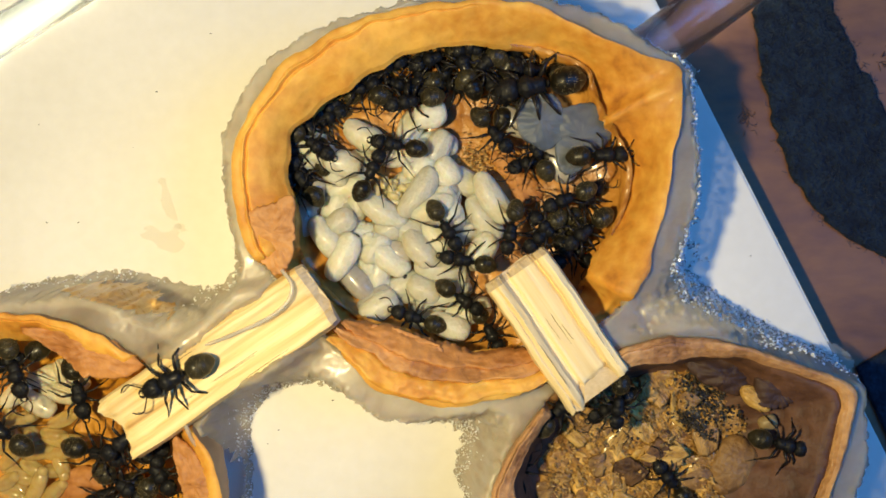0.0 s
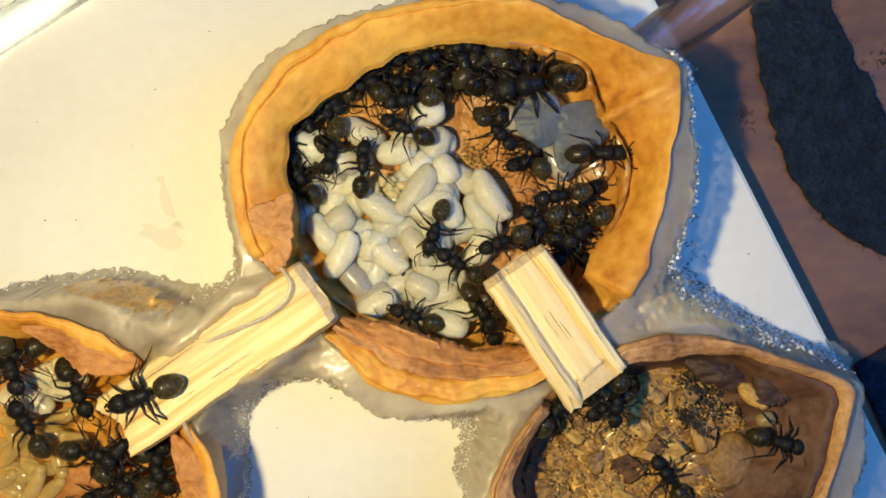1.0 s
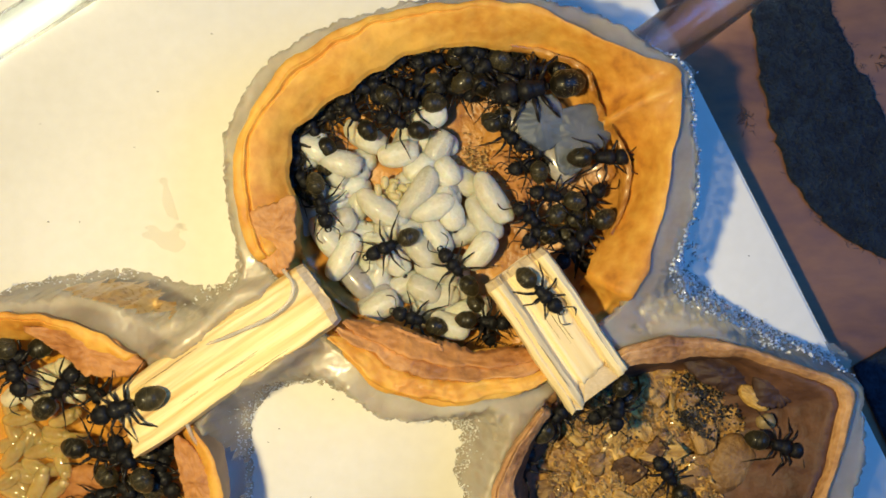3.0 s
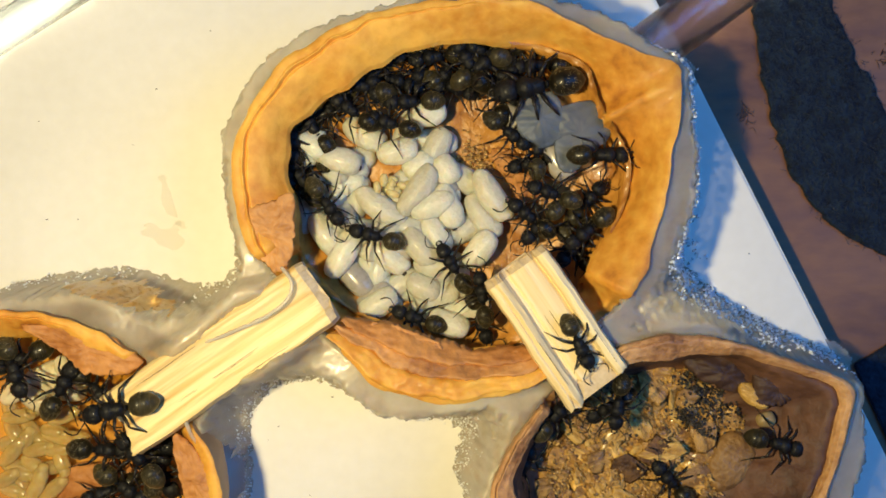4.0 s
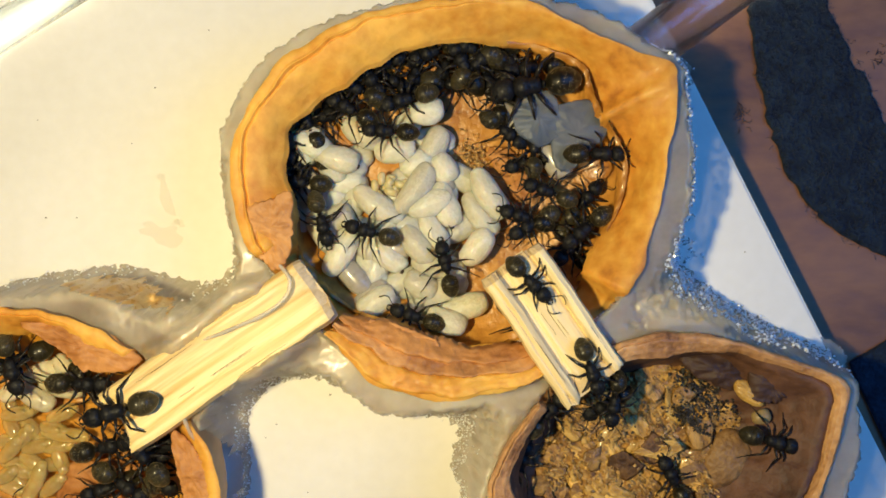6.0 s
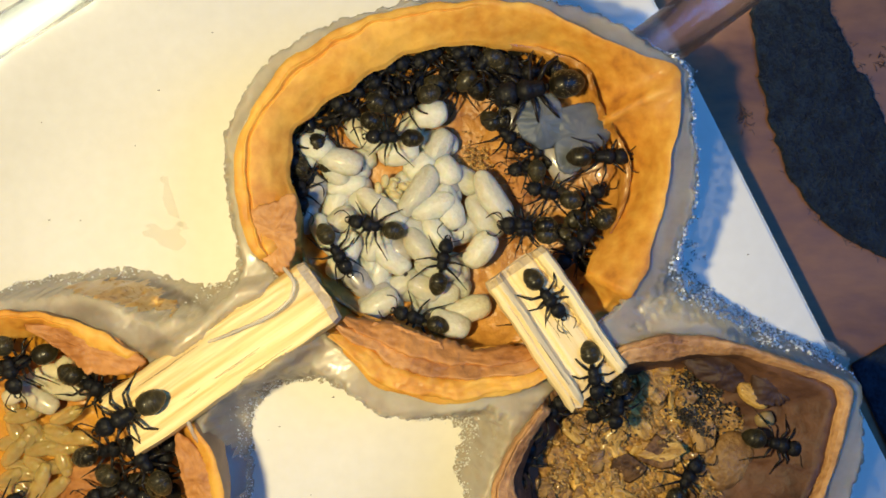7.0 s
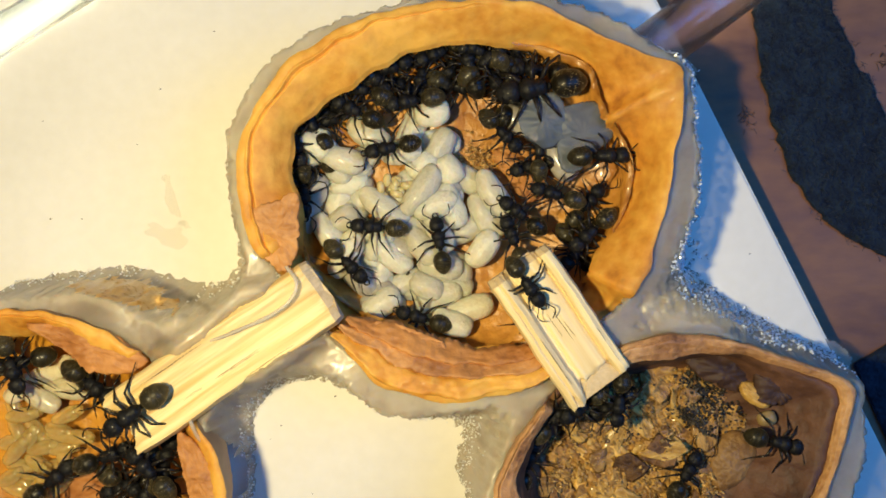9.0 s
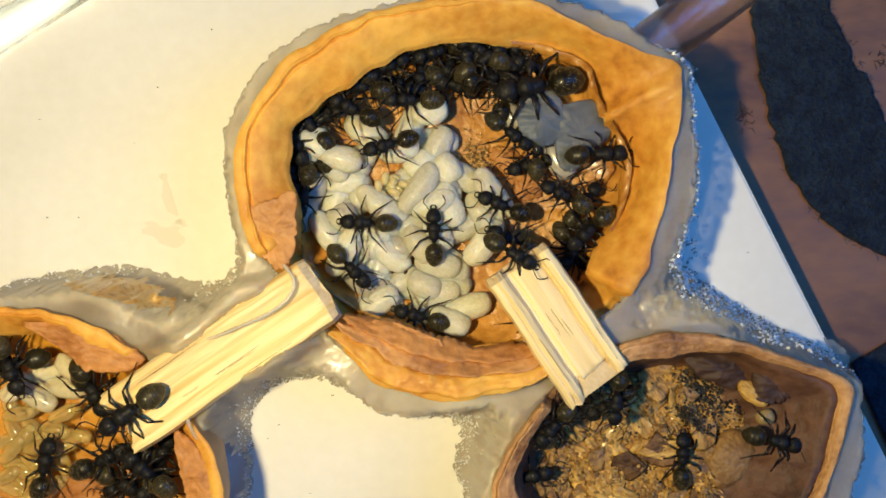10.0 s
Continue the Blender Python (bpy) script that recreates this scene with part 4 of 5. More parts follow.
put_ant("left", 1.12, [(0, -29.64, -21.52, -35, 8), (5, -29.53, -21.99, -34, 8), (10, -29.48, -21.95, -28, 8)])
put_ant("left", 1.12, [(0, -26.52, -20.14, -55, 8), (5, -26.23, -20.72, -57, 8), (10, -26.53, -20.81, -59, 8)])
put_ant("floor", 1.1, [(0, 14.64, 9.1, 3, 7.5), (5, 14.8, 8.9, 0, 7.5), (10, 14.54, 8.89, 3, 7.5)])
CROWD = [(-4.9, 16.2, -20), (-1.1, 18.5, -160), (1.8, 17.6, -250), (4.5, 19.2, -20), (6.7, 17.8, -100), (-8.2, 15.6, -200), (-10.7, 14.1, -150), (-12.9, 11.9, -240), (-14.6, 10.2, -80), (-13.5, 9.0, -200), (-14.9, 7.1, -100), (-3.4, 14.3, -170), (0.9, 16.0, -10), (4.2, 16.3, -60), (-5.9, 17.5, -340), (-2.5, 16.8, -90), (5.8, 14.9, -280), (2.7, 19.2, -200), (0.1, 17.5, -120), (7.0, 19.5, -300), (-7.0, 16.3, -60), (-11.5, 12.8, -330), (8.4, 17.3, -185), (3.7, 17.8, -320), (-14.1, 8.2, -60)]
for k, (x, y, a) in enumerate(CROWD):
    z = 5.0 + 0.7 * (k % 3)
    put_ant("mid", 1.08, [(t, x + (t > 0) * rng.uniform(-0.4, 0.4), y + (t > 0) * rng.uniform(-0.4, 0.4), a + (t > 0) * rng.uniform(-15, 15), z) for t in (0.0, 4.0, 7.0, 10.0)])
    tagged(ANTS[-1][0], "black ant in the crowd under the shell rim")

# ---- pupae, larvae and eggs ----
PUPAE_A = [
    (-7.8, 11.2, -30, 4.9), (-11.9, 11.7, 70, 4.3), (-1.6, 13.1, 10, 3.8), (-0.8, 9.9, 60, 4.1), (-4.6, 9.5, 10, 4.3), (-8.1, 7.9, -15, 4.9),
    (-2.4, 8.2, 30, 3.8), (0.1, 7.8, -60, 3.1), (-2.5, 5.7, 55, 5.6), (-10.0, 6.3, -60, 5.4), (-6.2, 4.1, -35, 5.6), (-1.2, 4.3, 20, 4.9),
    (-3.5, 2.2, -20, 4.3), (0.9, 2.1, -68, 5.0), (4.4, 5.2, -58, 5.6), (3.6, 3.3, -55, 5.2)]
PUPAE_B = [
    (-11.3, 1.4, -50, 5.3), (-8.4, 1.7, 62, 5.3), (-6.7, 0.5, 50, 3.9), (-1.0, 1.6, -60, 4.3), (-2.4, 0.3, -48, 4.6), (-3.9, -2.2, -42, 6.1),
    (-0.8, -1.5, -10, 4.9), (3.3, 0.1, 50, 4.4), (-0.8, -4.3, 15, 5.0), (-4.6, -4.3, 30, 4.3), (0.3, -6.9, -20, 4.0), (2.2, -5.6, 15, 4.7),
    (-10.0, 3.0, 30, 3.3), (-11.1, 9.2, -20, 4.1), (-5.1, 2.5, 20, 3.8), (-2.1, -3.5, -30, 3.8)]
# greyish pupae; for the two at x > 3 the grey paints in shade
PUPAE_GREY = [
    (-0.2, 5.8, 50, 3.8), (-8.7, -2.6, -45, 5.3), (-6.9, -4.8, 40, 5.2), (-13.8, 3.1, 72, 4.9), (-13.0, 5.5, 62, 4.7), (6.6, 12.5, -30, 5.0),
    (10.6, 8.7, -58, 5.2), (-4.6, 0.1, -20, 3.8)]
LARVAE_A = [
    (-41.7, -14.9, -70, 2.8), (-39.3, -20.3, -30, 2.7), (-38.5, -21.6, 70, 2.7), (-41.2, -20.6, -10, 2.7), (-40.1, -18.1, 60, 2.8), (-37.1, -17.1, -15, 2.8),
    (-42.0, -18.4, 15, 2.9), (-36.6, -20.0, -70, 2.7), (-41.7, -21.6, 30, 2.8), (-40.6, -22.4, -60, 2.7), (-39.8, -15.5, 30, 4.0), (-36.3, -15.7, 25, 3.3),
    (-41.3, -17.3, -60, 3.2), (-38.8, -18.9, 15, 3.3), (-36.0, -17.7, -5, 4.9), (-37.7, -20.7, 10, 3.5), (-40.4, -21.1, -20, 3.5), (-39.0, -22.7, 60, 3.7)]
LARVAE_B = [
    (-36.6, -13.3, -10, 4.5), (-40.9, -13.3, 40, 3.7), (-38.8, -14.1, -30, 3.9), (-38.0, -17.9, 20, 3.2), (-36.9, -18.9, 8, 3.3), (-41.2, -19.2, 50, 3.5),
    (-39.6, -17.1, -50, 3.2), (-41.4, -22.7, -20, 3.2), (-35.5, -11.5, -40, 4.1), (-38.2, -11.7, 20, 4.1), (-37.4, -22.7, 40, 3.2), (-40.6, -15.7, 10, 3.2)]
PUPA_MESHES = {}


def pupa(name, x, y, a, length, z, material, label, wide=2.55, grooves=0.0, spot=False):
    key = (name, round(length * 2) / 2, material.name)
    root = thing(name, label, name, name + " pile", at=(x, y, z), turn=a)
    if key not in PUPA_MESHES:
        bm = blob(bmesh.new(), egg_stations(key[1], wide, wide * 0.88, 0, 0.07 if name == "pupa" else 0.1, 17, grooves, 0.54 if name == "pupa" else 0.6), 16, bend=0.03)
        for v in bm.verts:
            v.co *= 1 + 0.07 * nz(v.co.x, v.co.y, v.co.z + key[1], 0.9) + 0.03 * nz(v.co.x, v.co.y, v.co.z, 2.4)
        if name == "larva":
            blob(bm, [(q + key[1] * 0.42, w, h, z + 0.12) for q, w, h, z in egg_stations(1.1, 1.1, 1.0, 0, 0, 11)], 14)
        ob = part("skin", bm, material, root)
        PUPA_MESHES[key] = ob.data
    else:
        ob = new("skin", PUPA_MESHES[key])
        ob.parent = root
    if name == "larva":
        if "gut" not in PUPA_MESHES:
            PUPA_MESHES["gut"] = part("gut", blob(bmesh.new(), egg_stations(1.6, 0.62, 0.62, 0.15, 0.2, 9), 10), M_GUT, root, "darker gut seen through the skin").data
        else:
            tagged(new("gut", PUPA_MESHES["gut"]), "darker gut seen through the skin").parent = root
    if spot:
        if "spot" not in PUPA_MESHES:
            PUPA_MESHES["spot"] = part("dark_tip", blob(bmesh.new(), egg_stations(0.3, 0.5, 0.5, 0, 0, 7), 8), M_SPOT, root).data
        else:
            new("dark_tip", PUPA_MESHES["spot"]).parent = root
        root.children[-1].location = ((-length / 2 + 0.08) * MM, 0.2 * MM, 0.05 * MM)
    return root


for k, (x, y, a, l) in enumerate(PUPAE_A + PUPAE_B):
    pupa("pupa", x, y, a, l * 0.94, 5.5 + 0.4 * (k % 3), M_PUPA, "creamy white smooth ant pupa in the pile", spot=k % 4 == 1)
r_low = random.Random(8)
low = 0
while low < 34:
    x, y = r_low.uniform(-11.5, 3.0), r_low.uniform(-7.0, 12.0)
    if ((x + 4.5) / 7.5) ** 2 + ((y - 2.5) / 9.5) ** 2 < 1:
        pupa("pupa", x, y, r_low.uniform(0, 180), r_low.uniform(4.0, 4.8), r_low.uniform(4.4, 4.9), M_PUPA, "creamy white ant pupa deep in the pile")
        low += 1
for x, y, a, l in PUPAE_GREY:
    pupa("pupa", x, y, a, l * 0.85, 6.2 if x > 3 else 5.2, M_PUPA_GREY, "dull grey ant pupa of a set mixing natural grey and painted shade")
for k, (x, y, a, l) in enumerate(LARVAE_A + LARVAE_B):
    if y > -14.6:
        pupa("pupa", x, y, a, l, 6.0 + 0.4 * (k % 3), M_PUPA_CREAM, "cream ant pupa among the amber larvae", 2.0)
        continue
    pupa("larva", x, y, a, l * 0.92, 6.0 + 0.4 * (k % 3), M_LARVA, "glistening amber ant larva in the shell", 1.5, 0.03)

# ---- eggs, crumbs and husks in the shells ----


def chaff_flake(seed, size, thick):
    """An irregular worn flake: a flat lump with a rounded edge, curled a little."""
    r = random.Random(seed)
    n = r.randint(7, 9)
    stretch, curl = r.uniform(0.5, 0.9), r.uniform(-0.15, 0.2)
    edge = [(2 * math.pi * (k + r.uniform(-0.25, 0.25)) / n, size * r.uniform(0.6, 1.15), r.uniform(-0.05, 0.05) * size) for k in range(n)]
    rings = []
    for f, z in ((0.8, -0.3), (1.0, 0.3), (0.86, 0.85), (0.45, 1.1)):
        rings.append([(q * f * math.cos(a), q * f * math.sin(a) * stretch, z * thick + u * f + curl * (q * f * math.cos(a)) ** 2 / size) for a, q, u in edge])
    return loft(bmesh.new(), rings, False, True)


def inside(at, radii, x, y, f=1.0):
    dx, dy = x - at[0], y - at[1]
    return math.hypot(dx, dy) < f * ring_value(radii, math.atan2(dy, dx) % (2 * math.pi))


def heap_z(x, y):
    dx, dy = x - RIGHT_AT[0], y - RIGHT_AT[1]
    u = math.hypot(dx, dy) / ring_value(RIGHT_IN, math.atan2(dy, dx) % (2 * math.pi))
    side = max(0.0, min(1.0, (dx - 7.0) / 4))
    return 7.0 - 1.9 * u ** 3 - 2.0 * side + 0.9 * nz(x, y, 3, 0.3) + 0.7 * nz(x, y, 7, 0.9) + 0.42 * nz(x, y, 1, 2.6) + 0.14 * nz(x, y, 9, 5.5)


def debris_heap():
    root = thing("debris_heap", "heap of brown seed chaff and black crumbs filling the shell", "debris")
    bm = bmesh.new()
    rings = []
    for u in [0.02 + 0.98 * k / 44 for k in range(45)]:
        row = []
        for k in range(220):
            a = 2 * math.pi * k / 220
            r = u * (ring_value(RIGHT_IN, a) + 0.3)
            x, y = RIGHT_AT[0] + r * math.cos(a), RIGHT_AT[1] + r * math.sin(a)
            row.append((x, y, heap_z(x, y)))
        rings.append(row)
    part("packed_chaff", loft(bm, rings[::-1], False, True), M_HEAP, root)
    r = random.Random(12)
    meshes, dark = [], []
    for k in range(15):
        ob = part("chip", chaff_flake(k, 0.55 + 0.22 * (k // 3 * 2), 0.10 + 0.014 * k), (M_FLAKE, M_FLAKE_GOLD, M_FLAKE_DARK)[k % 3], root)
        ob.location = (RIGHT_AT[0] * MM, RIGHT_AT[1] * MM, 0.0075)
        meshes.append(ob.data)
    count = 0
    while count < 210:
        x, y = RIGHT_AT[0] + r.uniform(-14, 13), RIGHT_AT[1] + r.uniform(-6, 12)
        if not inside(RIGHT_AT, RIGHT_IN, x, y, 0.93) or (x - RIGHT_AT[0] > 4.5 and r.random() < 0.85):
            continue
        ob = new("chip", meshes[min(4, int(abs(r.gauss(0, 2.1)))) * 3 + (0, 0, 0, 1, 1, 1, 2)[r.randint(0, 6)]])
        ob.parent = root
        ob.matrix_basis = pose(x * MM, y * MM, (heap_z(x, y) + r.uniform(-0.2, 0.02)) * MM, r.gauss(0, 7), r.gauss(0, 7), r.gauss(-38, 35))
        count += 1
    grit, placed = [], 0
    while placed < 2100:
        u, v = r.gauss(0, 1), r.gauss(0, 1)
        k = r.choice((0, 0, 0, 1, 1, 2))
        at, along, across = ((DARK_AT, 1.7, 1.2), ((23.9, -16.6), 1.8, 0.4), ((17.0, -15.0), 3.5, 2.5))[k]
        x, y = at[0] + 0.75 * along * u + 0.66 * across * v, at[1] - 0.66 * along * u + 0.75 * across * v
        if k == 2 and nz(x, y, 6, 0.8) < 0.25:
            continue
        if not inside(RIGHT_AT, RIGHT_IN, x, y, 0.95):
            continue
        s = r.uniform(0.05, 0.2)
        grit.append(grain_at((x, y, heap_z(x, y) + 0.2 + r.uniform(-0.15, 0.25)), s, r))
        placed += 1
    fine, placed = [], 0
    while placed < 2300:
        x, y = RIGHT_AT[0] + r.uniform(-14, 9), RIGHT_AT[1] + r.uniform(-7, 12)
        if not inside(RIGHT_AT, RIGHT_IN, x, y, 0.9) or nz(x, y, 4, 0.5) < -0.1:
            continue
        s = r.uniform(0.07, 0.32)
        fine.append(pose(x, y, heap_z(x, y) + 0.12 + r.uniform(-0.1, 0.25), r.gauss(0, 30), r.gauss(0, 30), r.gauss(-38, 40)) @ Matrix.Diagonal((s, s * r.uniform(0.3, 0.8), s * r.uniform(0.2, 0.5), 1)))
        placed += 1
    tagged(cloud("fine_chaff", fine, M_GOLD, root, "fine golden and brown shreds", False, 5), kind="stuff")
    tagged(cloud("dark_grit", grit, M_CRUMB, root, "black granular crumbs", False, 6), kind="stuff")
    return root


DARK_AT = (24.9, -13.0)
EGGS_AT = (-5.0, 6.2)
GOLD_AT = (2.8, 8.6)
SPECKS = [(-31.8, 10.8), (-37.4, 3.2), (-40.6, 3.2), (-41.4, 13.2), (-23.9, 22.4), (-29.4, 16.5), (-18.1, -19.3), (-17.0, -17.9), (-11.5, -14.9), (-13.8, -24.9), (30.9, -0.3)]
debris_heap()


def sheet(name, outline_, z, dome, thick, material, label, category, seed, curl=0.0, rumple=1.0):
    """A thin rounded sheet over an outline of a few corners, domed and rumpled."""
    bm = bmesh.new()
    c = Vector((sum(p[0] for p in outline_) / len(outline_), sum(p[1] for p in outline_) / len(outline_)))
    n = 96
    ring = []
    for k in range(n):
        u = k / n * len(outline_)
        i, f = int(u), u - int(u)
        p = [Vector(outline_[(i + d) % len(outline_)]) for d in (-1, 0, 1, 2)]
        q = p[1] + 0.5 * f * (p[2] - p[0] + f * (2 * p[0] - 5 * p[1] + 4 * p[2] - p[3] + f * (3 * (p[1] - p[2]) + p[3] - p[0])))
        q += (q - c).normalized() * rumple * (0.35 * nz(q.x, q.y, seed, 0.9) + 0.25 * nz(q.x, q.y, seed, 3))
        ring.append(q)
    rows_ = []
    for s in (1.0, 1.02, 0.98, 0.93, 0.86, 0.78, 0.7, 0.6, 0.5, 0.4, 0.3, 0.2, 0.1):
        low = s == 1.0
        row = []
        for q in ring:
            p = c + (q - c) * s
            zz = z + dome * (1 - s * s) + curl * (p.y - c.y) + rumple * (0.4 * nz(p.x, p.y, seed, 0.5) + 0.3 * nz(p.x * 0.5, p.y * 1.5, seed, 1.3) + 0.12 * nz(p.x, p.y, seed, 3.5))
            row.append((p.x, p.y, zz - (thick if low else (0 if s < 1 else thick * 0.4))))
        rows_.append(row)
    loft(bm, rows_, True, True)
    return tagged(part(name, bm, material), label, category)


sheet("shell_husk", [(-10.1, -7.6), (-8.7, -6.7), (-6.8, -6.4), (-4.3, -6.7), (-2.0, -7.6), (-0.3, -8.7), (-2.7, -9.6), (-6.8, -9.4), (-9.1, -8.7)], 11.5, 0.25, 0.4, M_FLAP, "torn brown husk of walnut skin at the rim", "walnut husk", 2, 0)
sheet("shell_husk", [(-18.2, 2.8), (-17.3, 4.0), (-15.3, 4.5), (-13.6, 4.8), (-13.4, 2.6), (-13.7, 0.1), (-14.5, -1.9), (-15.8, -1.4), (-17.3, 0.6)], 12.3, 0.15, 0.3, M_FLAP_PALE, "brown peeling walnut husk on the rim", "walnut husk", 5, 0)
sheet("shell_husk", [(-37.5, -6.6), (-34.0, -6.7), (-30.9, -7.3), (-28.2, -8.8), (-27.1, -10.0), (-28.7, -10.9), (-31.9, -10.9), (-33.9, -9.3), (-36.0, -7.9)], 12.3, 0.2, 0.4, M_FLAP, "reddish brown walnut husk above the larvae", "walnut husk", 8, 0)
sheet("shell_husk", [(22.5, -10.0), (26.4, -9.8), (28.8, -10.9), (28.5, -13.0), (26.4, -13.0), (23.8, -11.9)], 8.2, 0.5, 0.6, M_DARKHUSK, "dark brown membrane beside the crumb heap", "walnut husk", 11, 0)
sheet("shell_husk", [(28.8, -10.9), (31.8, -11.2), (32.1, -13.0), (30.7, -14.3), (28.6, -13.6)], 9.2, 0.7, 0.6, M_DARKHUSK, "dark cracked membrane lump in the crumb shell", "walnut husk", 14, 0)
# two sheets added above the ants to carry the bluish haze of light
sheet("glue_patch", [(6.5, 12.7), (7.4, 14.1), (8.9, 14.8), (10.4, 14.5), (11.1, 12.7), (10.8, 10.5), (9.2, 9.8), (7.3, 10.8)], 8.0, 0.4, 0.3, M_HAZE, "translucent blue-grey sheet standing in for a light haze over the ants", "glue patch", 17, 0.05, rumple=0.5)
sheet("glue_patch", [(10.6, 13.2), (13.0, 14.0), (15.6, 13.2), (15.4, 10.8), (13.5, 9.0), (12.0, 7.4), (10.6, 8.0), (10.2, 10.8)], 7.8, 0.4, 0.3, M_HAZE, "translucent blue-grey sheet standing in for a light haze over the ants", "glue patch", 19, 0.05, rumple=0.5)


def rim_ledge():
    """Torn layers of walnut skin along the front rim of the large shell, lapped over one another."""
    root = thing("shell_husk", "layered brown and orange walnut skin along the rim", "walnut husk")
    for name, f0, f1, lift, material, label in (("outer_layer", 0.0, 0.44, 0.25, M_RIM, "pale orange outer layer"), ("middle_layer", 0.36, 0.72, 0.5, M_FLAP_PALE, "tan middle layer"), ("inner_layer", 0.62, 1.04, 0.85, M_FLAP, "reddish brown inner skin")):
        rows_ = []
        for k in range(121):
            a = radians(228 + 71 * k / 120)
            o, i = ring_value(MAIN_OUT, a) - 0.2, ring_value(MAIN_IN, a)
            ends = min(1.0, k / 8, (120 - k) / 8)
            row = []
            for j in range(13):
                u = j / 12
                e0 = f0 + 0.10 * nz(k * 0.06, f0 * 9, 3, 1.0) + 0.035 * nz(k * 0.3, f0 * 9, 5, 1.0)
                e1 = f1 + 0.10 * nz(k * 0.07, f1 * 9, 4, 1.0) + 0.05 * nz(k * 0.3, f1 * 9, 6, 1.0)
                st = max(0.0, e0 + (e1 - e0) * u * (0.4 + 0.6 * ends))
                r = o + (i - o) * st
                x, y = MAIN_AT[0] + r * math.cos(a), MAIN_AT[1] + r * math.sin(a)
                z = RIM_Z - 2.6 * st ** 1.6 + 0.45 * nz(x, y, 1, 0.22) + lift - (0.9 if j in (0, 12) else 0.12 if j in (1, 11) else 0)
                z += 0.14 * nz(k * 0.12, st * 14, lift, 1.0) + 0.22 * nz(x, y, lift * 7, 0.7) + 0.1 * nz(x, y, lift * 5, 2.2)
                row.append((x, y, z))
            rows_.append(row)
        part(name, loft(bmesh.new(), rows_, False, False, False), material, root, label)
    return root


rim_ledge()


def seed(x, y, z, turn, length, wide, high, material, label, key):
    """A dry rounded seed husk with a dented skin, half sunk in the crumbs."""
    bm = blob(bmesh.new(), egg_stations(length, wide, high, 0, 0.12, 17, 0.0, 0.7), 22)
    for v in bm.verts:
        v.co *= 1 + 0.16 * nz(v.co.x, v.co.y, v.co.z + key, 0.6) + 0.06 * nz(v.co.x, v.co.y, v.co.z + key, 1.8)
    ob = tagged(part("seed_husk", bm, material), label, "seed husk")
    ob.matrix_world = pose(x * MM, y * MM, z * MM, 0, 0, turn)
    return ob


seed(26.9, -20.0, 6.9, 62, 5.6, 4.0, 2.4, M_HUSK_TAN, "tan dry seed husk on the crumb heap", 3)
seed(23.7, -21.2, 6.6, 20, 3.4, 2.4, 2.0, M_HUSK_TAN, "brown smooth seed half buried in the crumb heap", 8)
seed(28.6, -13.4, 8.6, -32, 3.2, 1.9, 1.7, M_FLAKE_GOLD, "small orange seed husk by the crumbs", 12)
seed(29.7, -15.6, 8.7, 10, 1.7, 1.5, 1.4, M_SEED, "small pale yellow seed by the crumbs", 17)
sheet("shell_husk", [(-24.3, -16.4), (-22.3, -17.8), (-20.9, -20.6), (-20.6, -23.5), (-22.4, -23.8), (-23.6, -20.8)], 12.1, 0.25, 0.4, M_FLAP, "brown walnut skin on the rim below the stick", "walnut husk", 41, 0)
sheet("shell_husk", [(-37.0, -21.3), (-33.8, -20.2), (-29.2, -20.9), (-28.3, -23.2), (-31.6, -24.8), (-36.5, -24.3)], 6.0, 0.7, 0.3, M_FLAP, "crumpled brown walnut skin under the larvae", "walnut husk", 32, 0)
sheet("shell_husk", [(4.3, 9.3), (6.4, 9.9), (8.3, 7.9), (9.3, 5.3), (7.2, 5.1), (5.6, 7.5)], 4.3, 0.4, 0.2, M_FLAP, "thin brown walnut skin on the shell floor", "walnut husk", 35, 0)
sheet("glue_smear", [(-31.6, 1.6), (-30.6, 3.2), (-28.6, 2.4), (-26.6, 3.4), (-25.8, 1.4), (-27.4, -0.4), (-29.6, 0.4)], -0.03, 0.06, 0.01, M_SMEAR, "thin clear smear of glue on the white base", "glue smear", 20, 0, rumple=0.08)
sheet("glue_smear", [(-29.5, 8.6), (-28.6, 8.4), (-27.6, 4.8), (-26.9, 2.6), (-28.3, 3.4), (-29.2, 5.8)], -0.02, 0.06, 0.01, M_SMEAR, "thin clear smear of glue on the white base", "glue smear", 44, 0, rumple=0.08)


def scatter_balls(spots, r0, r1, z, material, name, label, category, group):
    r = random.Random(len(spots) * 7)
    out = []
    mesh = None
    for x, y in spots:
        if mesh is None:
            ob = part(name, blob(bmesh.new(), egg_stations(1.6, 1.0, 1.0, 0, 0.05, 9), 10), material)
            mesh = ob.data
        else:
            ob = new(name, mesh)
        s = r.uniform(r0, r1)
        ob.matrix_world = pose(x * MM, y * MM, (z + r.uniform(0, 0.5)) * MM, r.uniform(-20, 20), r.uniform(-20, 20), r.uniform(0, 360)) @ Matrix.Diagonal((s, s, s, 1))
        out.append(tagged(ob, label, category, group))
    return out


r_egg = random.Random(3)
EGG_SPOTS = [(EGGS_AT[0] + r_egg.gauss(0, 0.9), EGGS_AT[1] + r_egg.gauss(0, 0.55)) for k in range(13)]
scatter_balls(EGG_SPOTS, 0.55, 0.85, 6.0, M_EGG, "egg", "tiny glossy yellow ant egg in a cluster", "egg", "egg cluster")


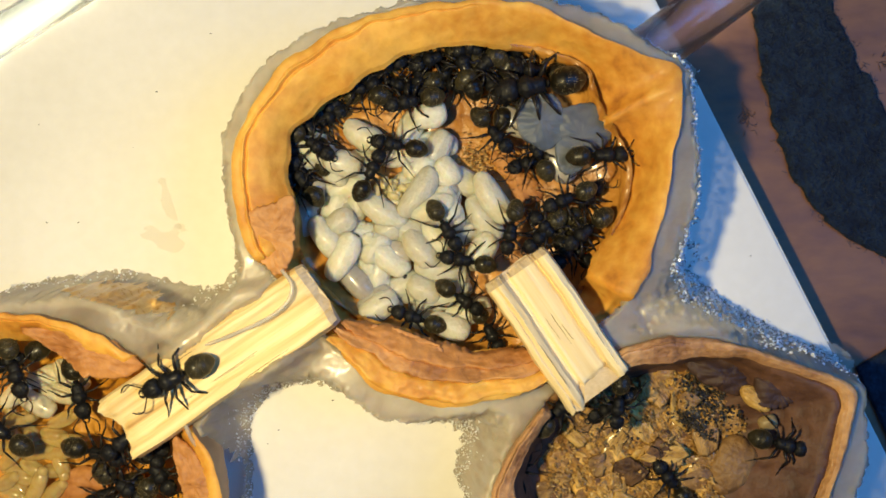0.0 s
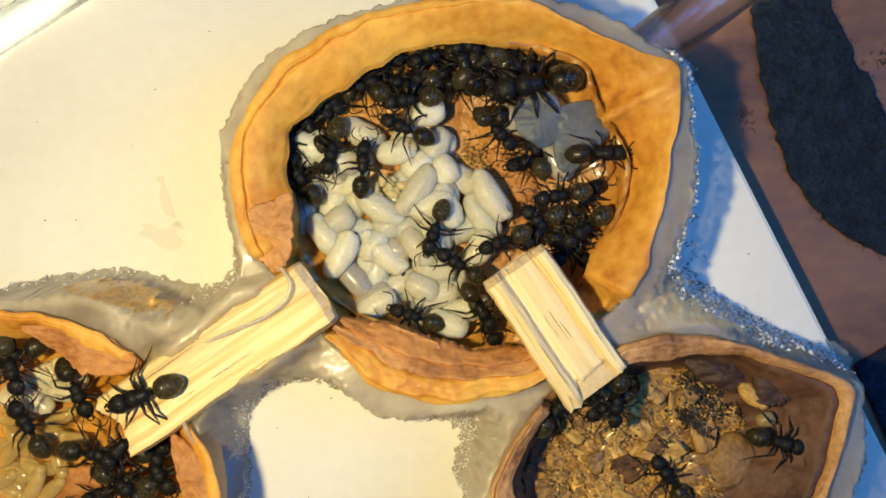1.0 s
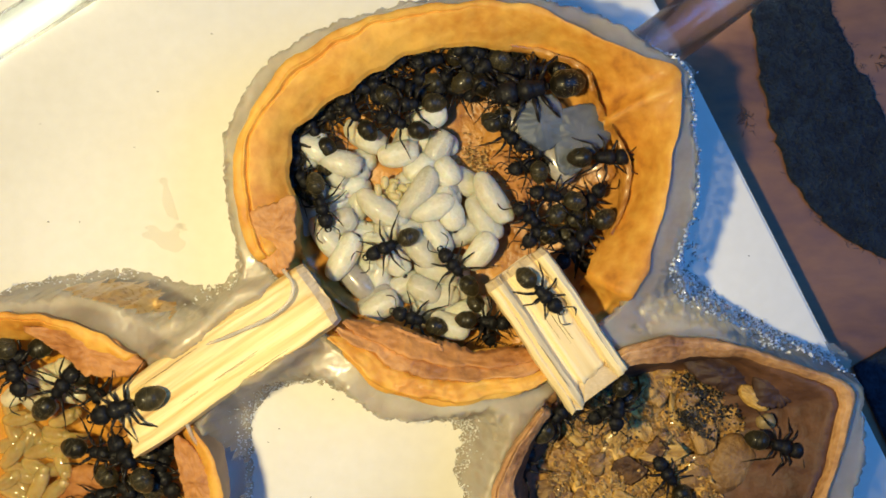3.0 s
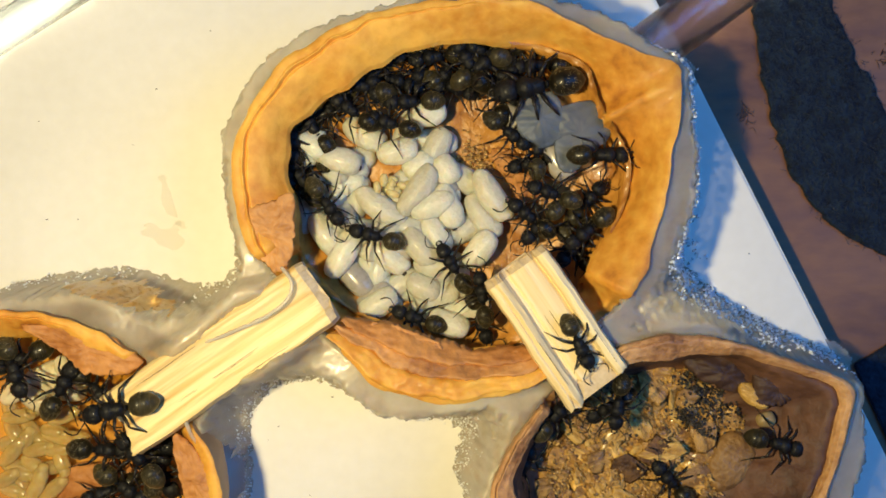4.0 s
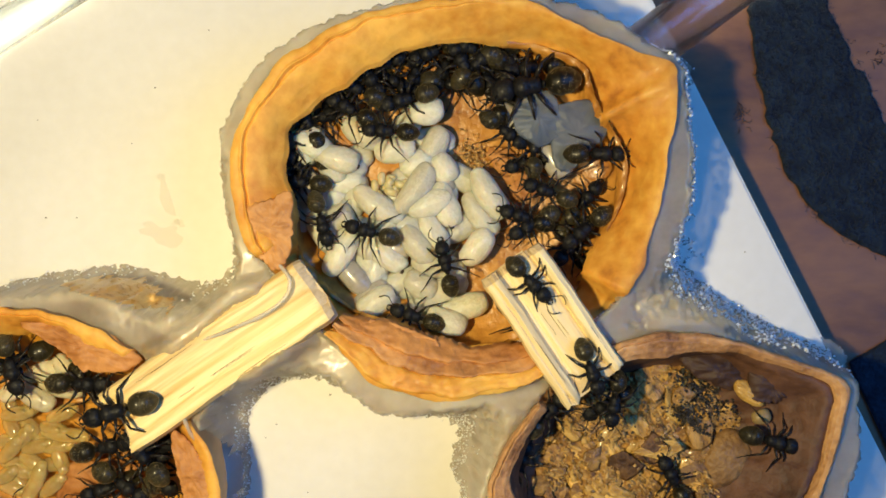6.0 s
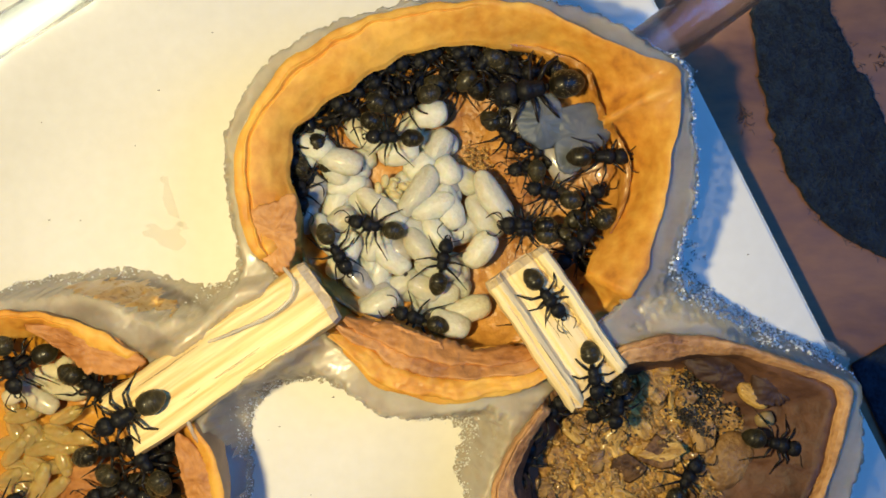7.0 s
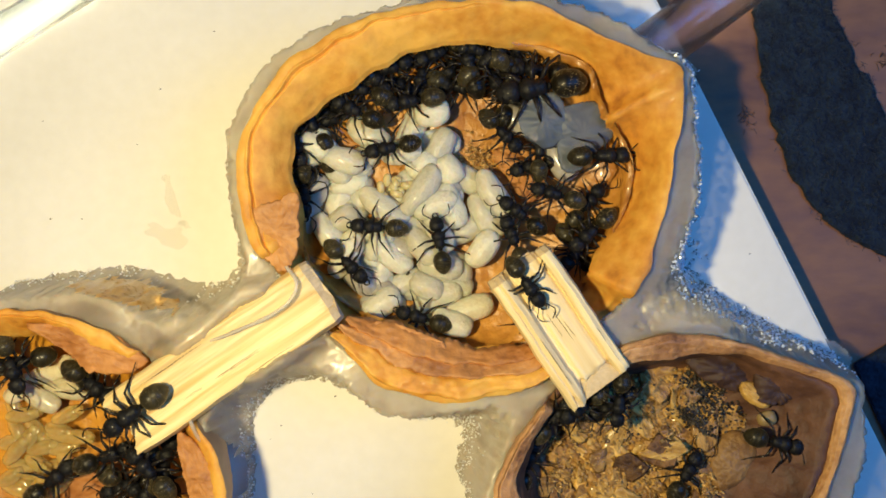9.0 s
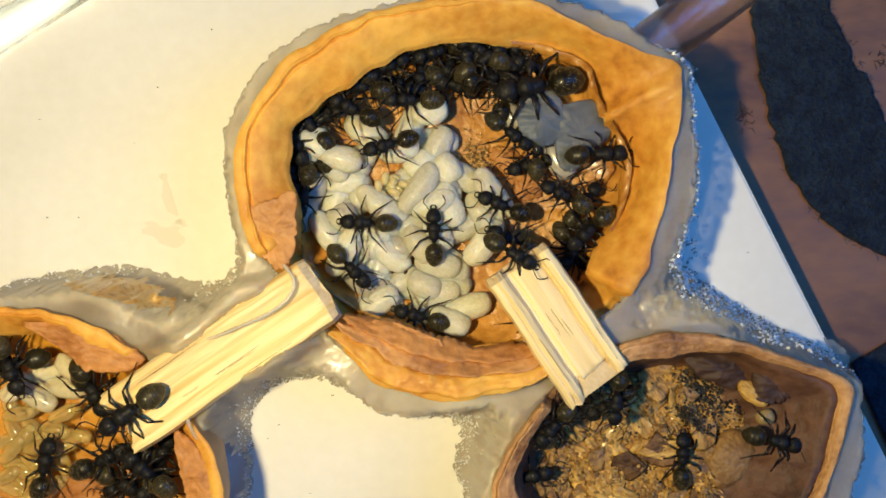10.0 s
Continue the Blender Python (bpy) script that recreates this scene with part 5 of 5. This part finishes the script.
def crumb_field(name, at, spread, count, size, z, material, label, seed):
    r = random.Random(seed)
    grains = [grain_at((at[0] + r.gauss(0, spread[0]), at[1] + r.gauss(0, spread[1]), z + r.uniform(0, 0.35)), r.uniform(0.25, 1) ** 1.5 * size, r, 0.8) for k in range(count)]
    return tagged(cloud(name, grains, material, seed=seed), label, "crumbs", kind="stuff")


crumb_field("gold_crumbs", GOLD_AT, (1.0, 1.2), 420, 0.19, 4.3, M_GOLD, "golden brown crumbs on the shell floor", 5)
crumb_field("gold_crumbs", (GOLD_AT[0] + 5, GOLD_AT[1] - 1.5), (2.2, 2.2), 70, 0.2, 4.4, M_GOLD, "golden brown crumbs beside the ants", 6)

for k, (x, y) in enumerate(SPECKS):
    bm = bmesh.new()
    bmesh.ops.create_icosphere(bm, subdivisions=1, radius=0.055 + 0.02 * (k % 3), matrix=Matrix.Diagonal((1.5, 0.7, 0.5, 1)))
    for v in bm.verts:
        v.co *= 1 + 0.3 * nz(v.co.x, v.co.y, k, 7)
    ob = part("speck", bm, M_SPOT)
    ob.location = (x * MM, y * MM, 0.0001)
    tagged(ob, "tiny dark speck of dirt on the white base", "dirt speck", "specks on the base")


def glue_thread(pts, radius):
    bm = bmesh.new()
    p = [Vector(q) for q in pts]
    fine = []
    for i in range(len(p) - 1):
        a, b, c, d = p[max(0, i - 1)], p[i], p[i + 1], p[min(len(p) - 1, i + 2)]
        for k in range(6):
            f = k / 6
            fine.append(b + 0.5 * f * (c - a + f * (2 * a - 5 * b + 4 * c - d + f * (3 * (b - c) + d - a))))
    fine.append(p[-1])
    tube(bm, fine, [radius * (0.8 + 0.4 * abs(nz(q.x, q.y, q.z, 0.6))) for q in fine], 8)
    return tagged(part("glue_thread", bm, M_THREAD), "thin cloudy thread of hot glue over the stick", "glue thread", "glue threads")


glue_thread([(-14.4, -1.4, 13.2), (-13.4, -2.7, 13.9), (-13.8, -4.2, 13.9), (-15.5, -5.6, 13.8), (-18.1, -6.8, 13.6), (-20.6, -7.8, 13.2), (-22.8, -8.2, 12.6)], 0.2)
glue_thread([(-22.8, -15.0, 13.4), (-22.5, -16.2, 12.8), (-21.9, -17.6, 12), (-21.6, -19.0, 11.6)], 0.2)


# ---- what moves ----


def motions():
    for ant, rows_ in ANTS:
        walk(ant, [(t, pose(x * MM, y * MM, z * MM, 0, 0, a)) for t, x, y, a, z in rows_])
        beat = random.Random(len(rows_) + int(abs(rows_[0][1]) * 10))
        times = [0.2 * k for k in range(51)]

        def place(t):
            for r, s in zip(rows_, rows_[1:]):
                if r[0] <= t <= s[0]:
                    f = (t - r[0]) / (s[0] - r[0])
                    return Vector((r[1] + f * (s[1] - r[1]), r[2] + f * (s[2] - r[2]))), r[3] + f * (s[3] - r[3])
            return Vector(rows_[-1][1:3]), rows_[-1][3]

        speed = []
        for t in times:
            (p, a), (q, b) = place(max(0, t - 0.1)), place(min(10, t + 0.1))
            speed.append(((q - p).length + abs(b - a) * 0.03) / 0.2)
        busy = max(speed) > 0.8
        for o in ant.children:
            rest = o.matrix_basis.copy()
            if "antenna" in o.name:
                ph = beat.uniform(0, 6)
                walk(o, [(t, rest @ pose(0, 0, 0, 0, 6 * math.sin(2.1 * t + ph), 14 * math.sin(3.3 * t + ph))) for t in times[::2]])
            elif "leg" in o.name and busy:
                side = 1 if o.location.y > 0 else -1
                ph = (0 if ("middle" in o.name) == (side > 0) else math.pi)
                walk(o, [(t, rest @ pose(0, 0, 0, 0, 0, min(20, 7 * v) * math.sin(8.5 * t + ph))) for t, v in zip(times, speed)])


motions()
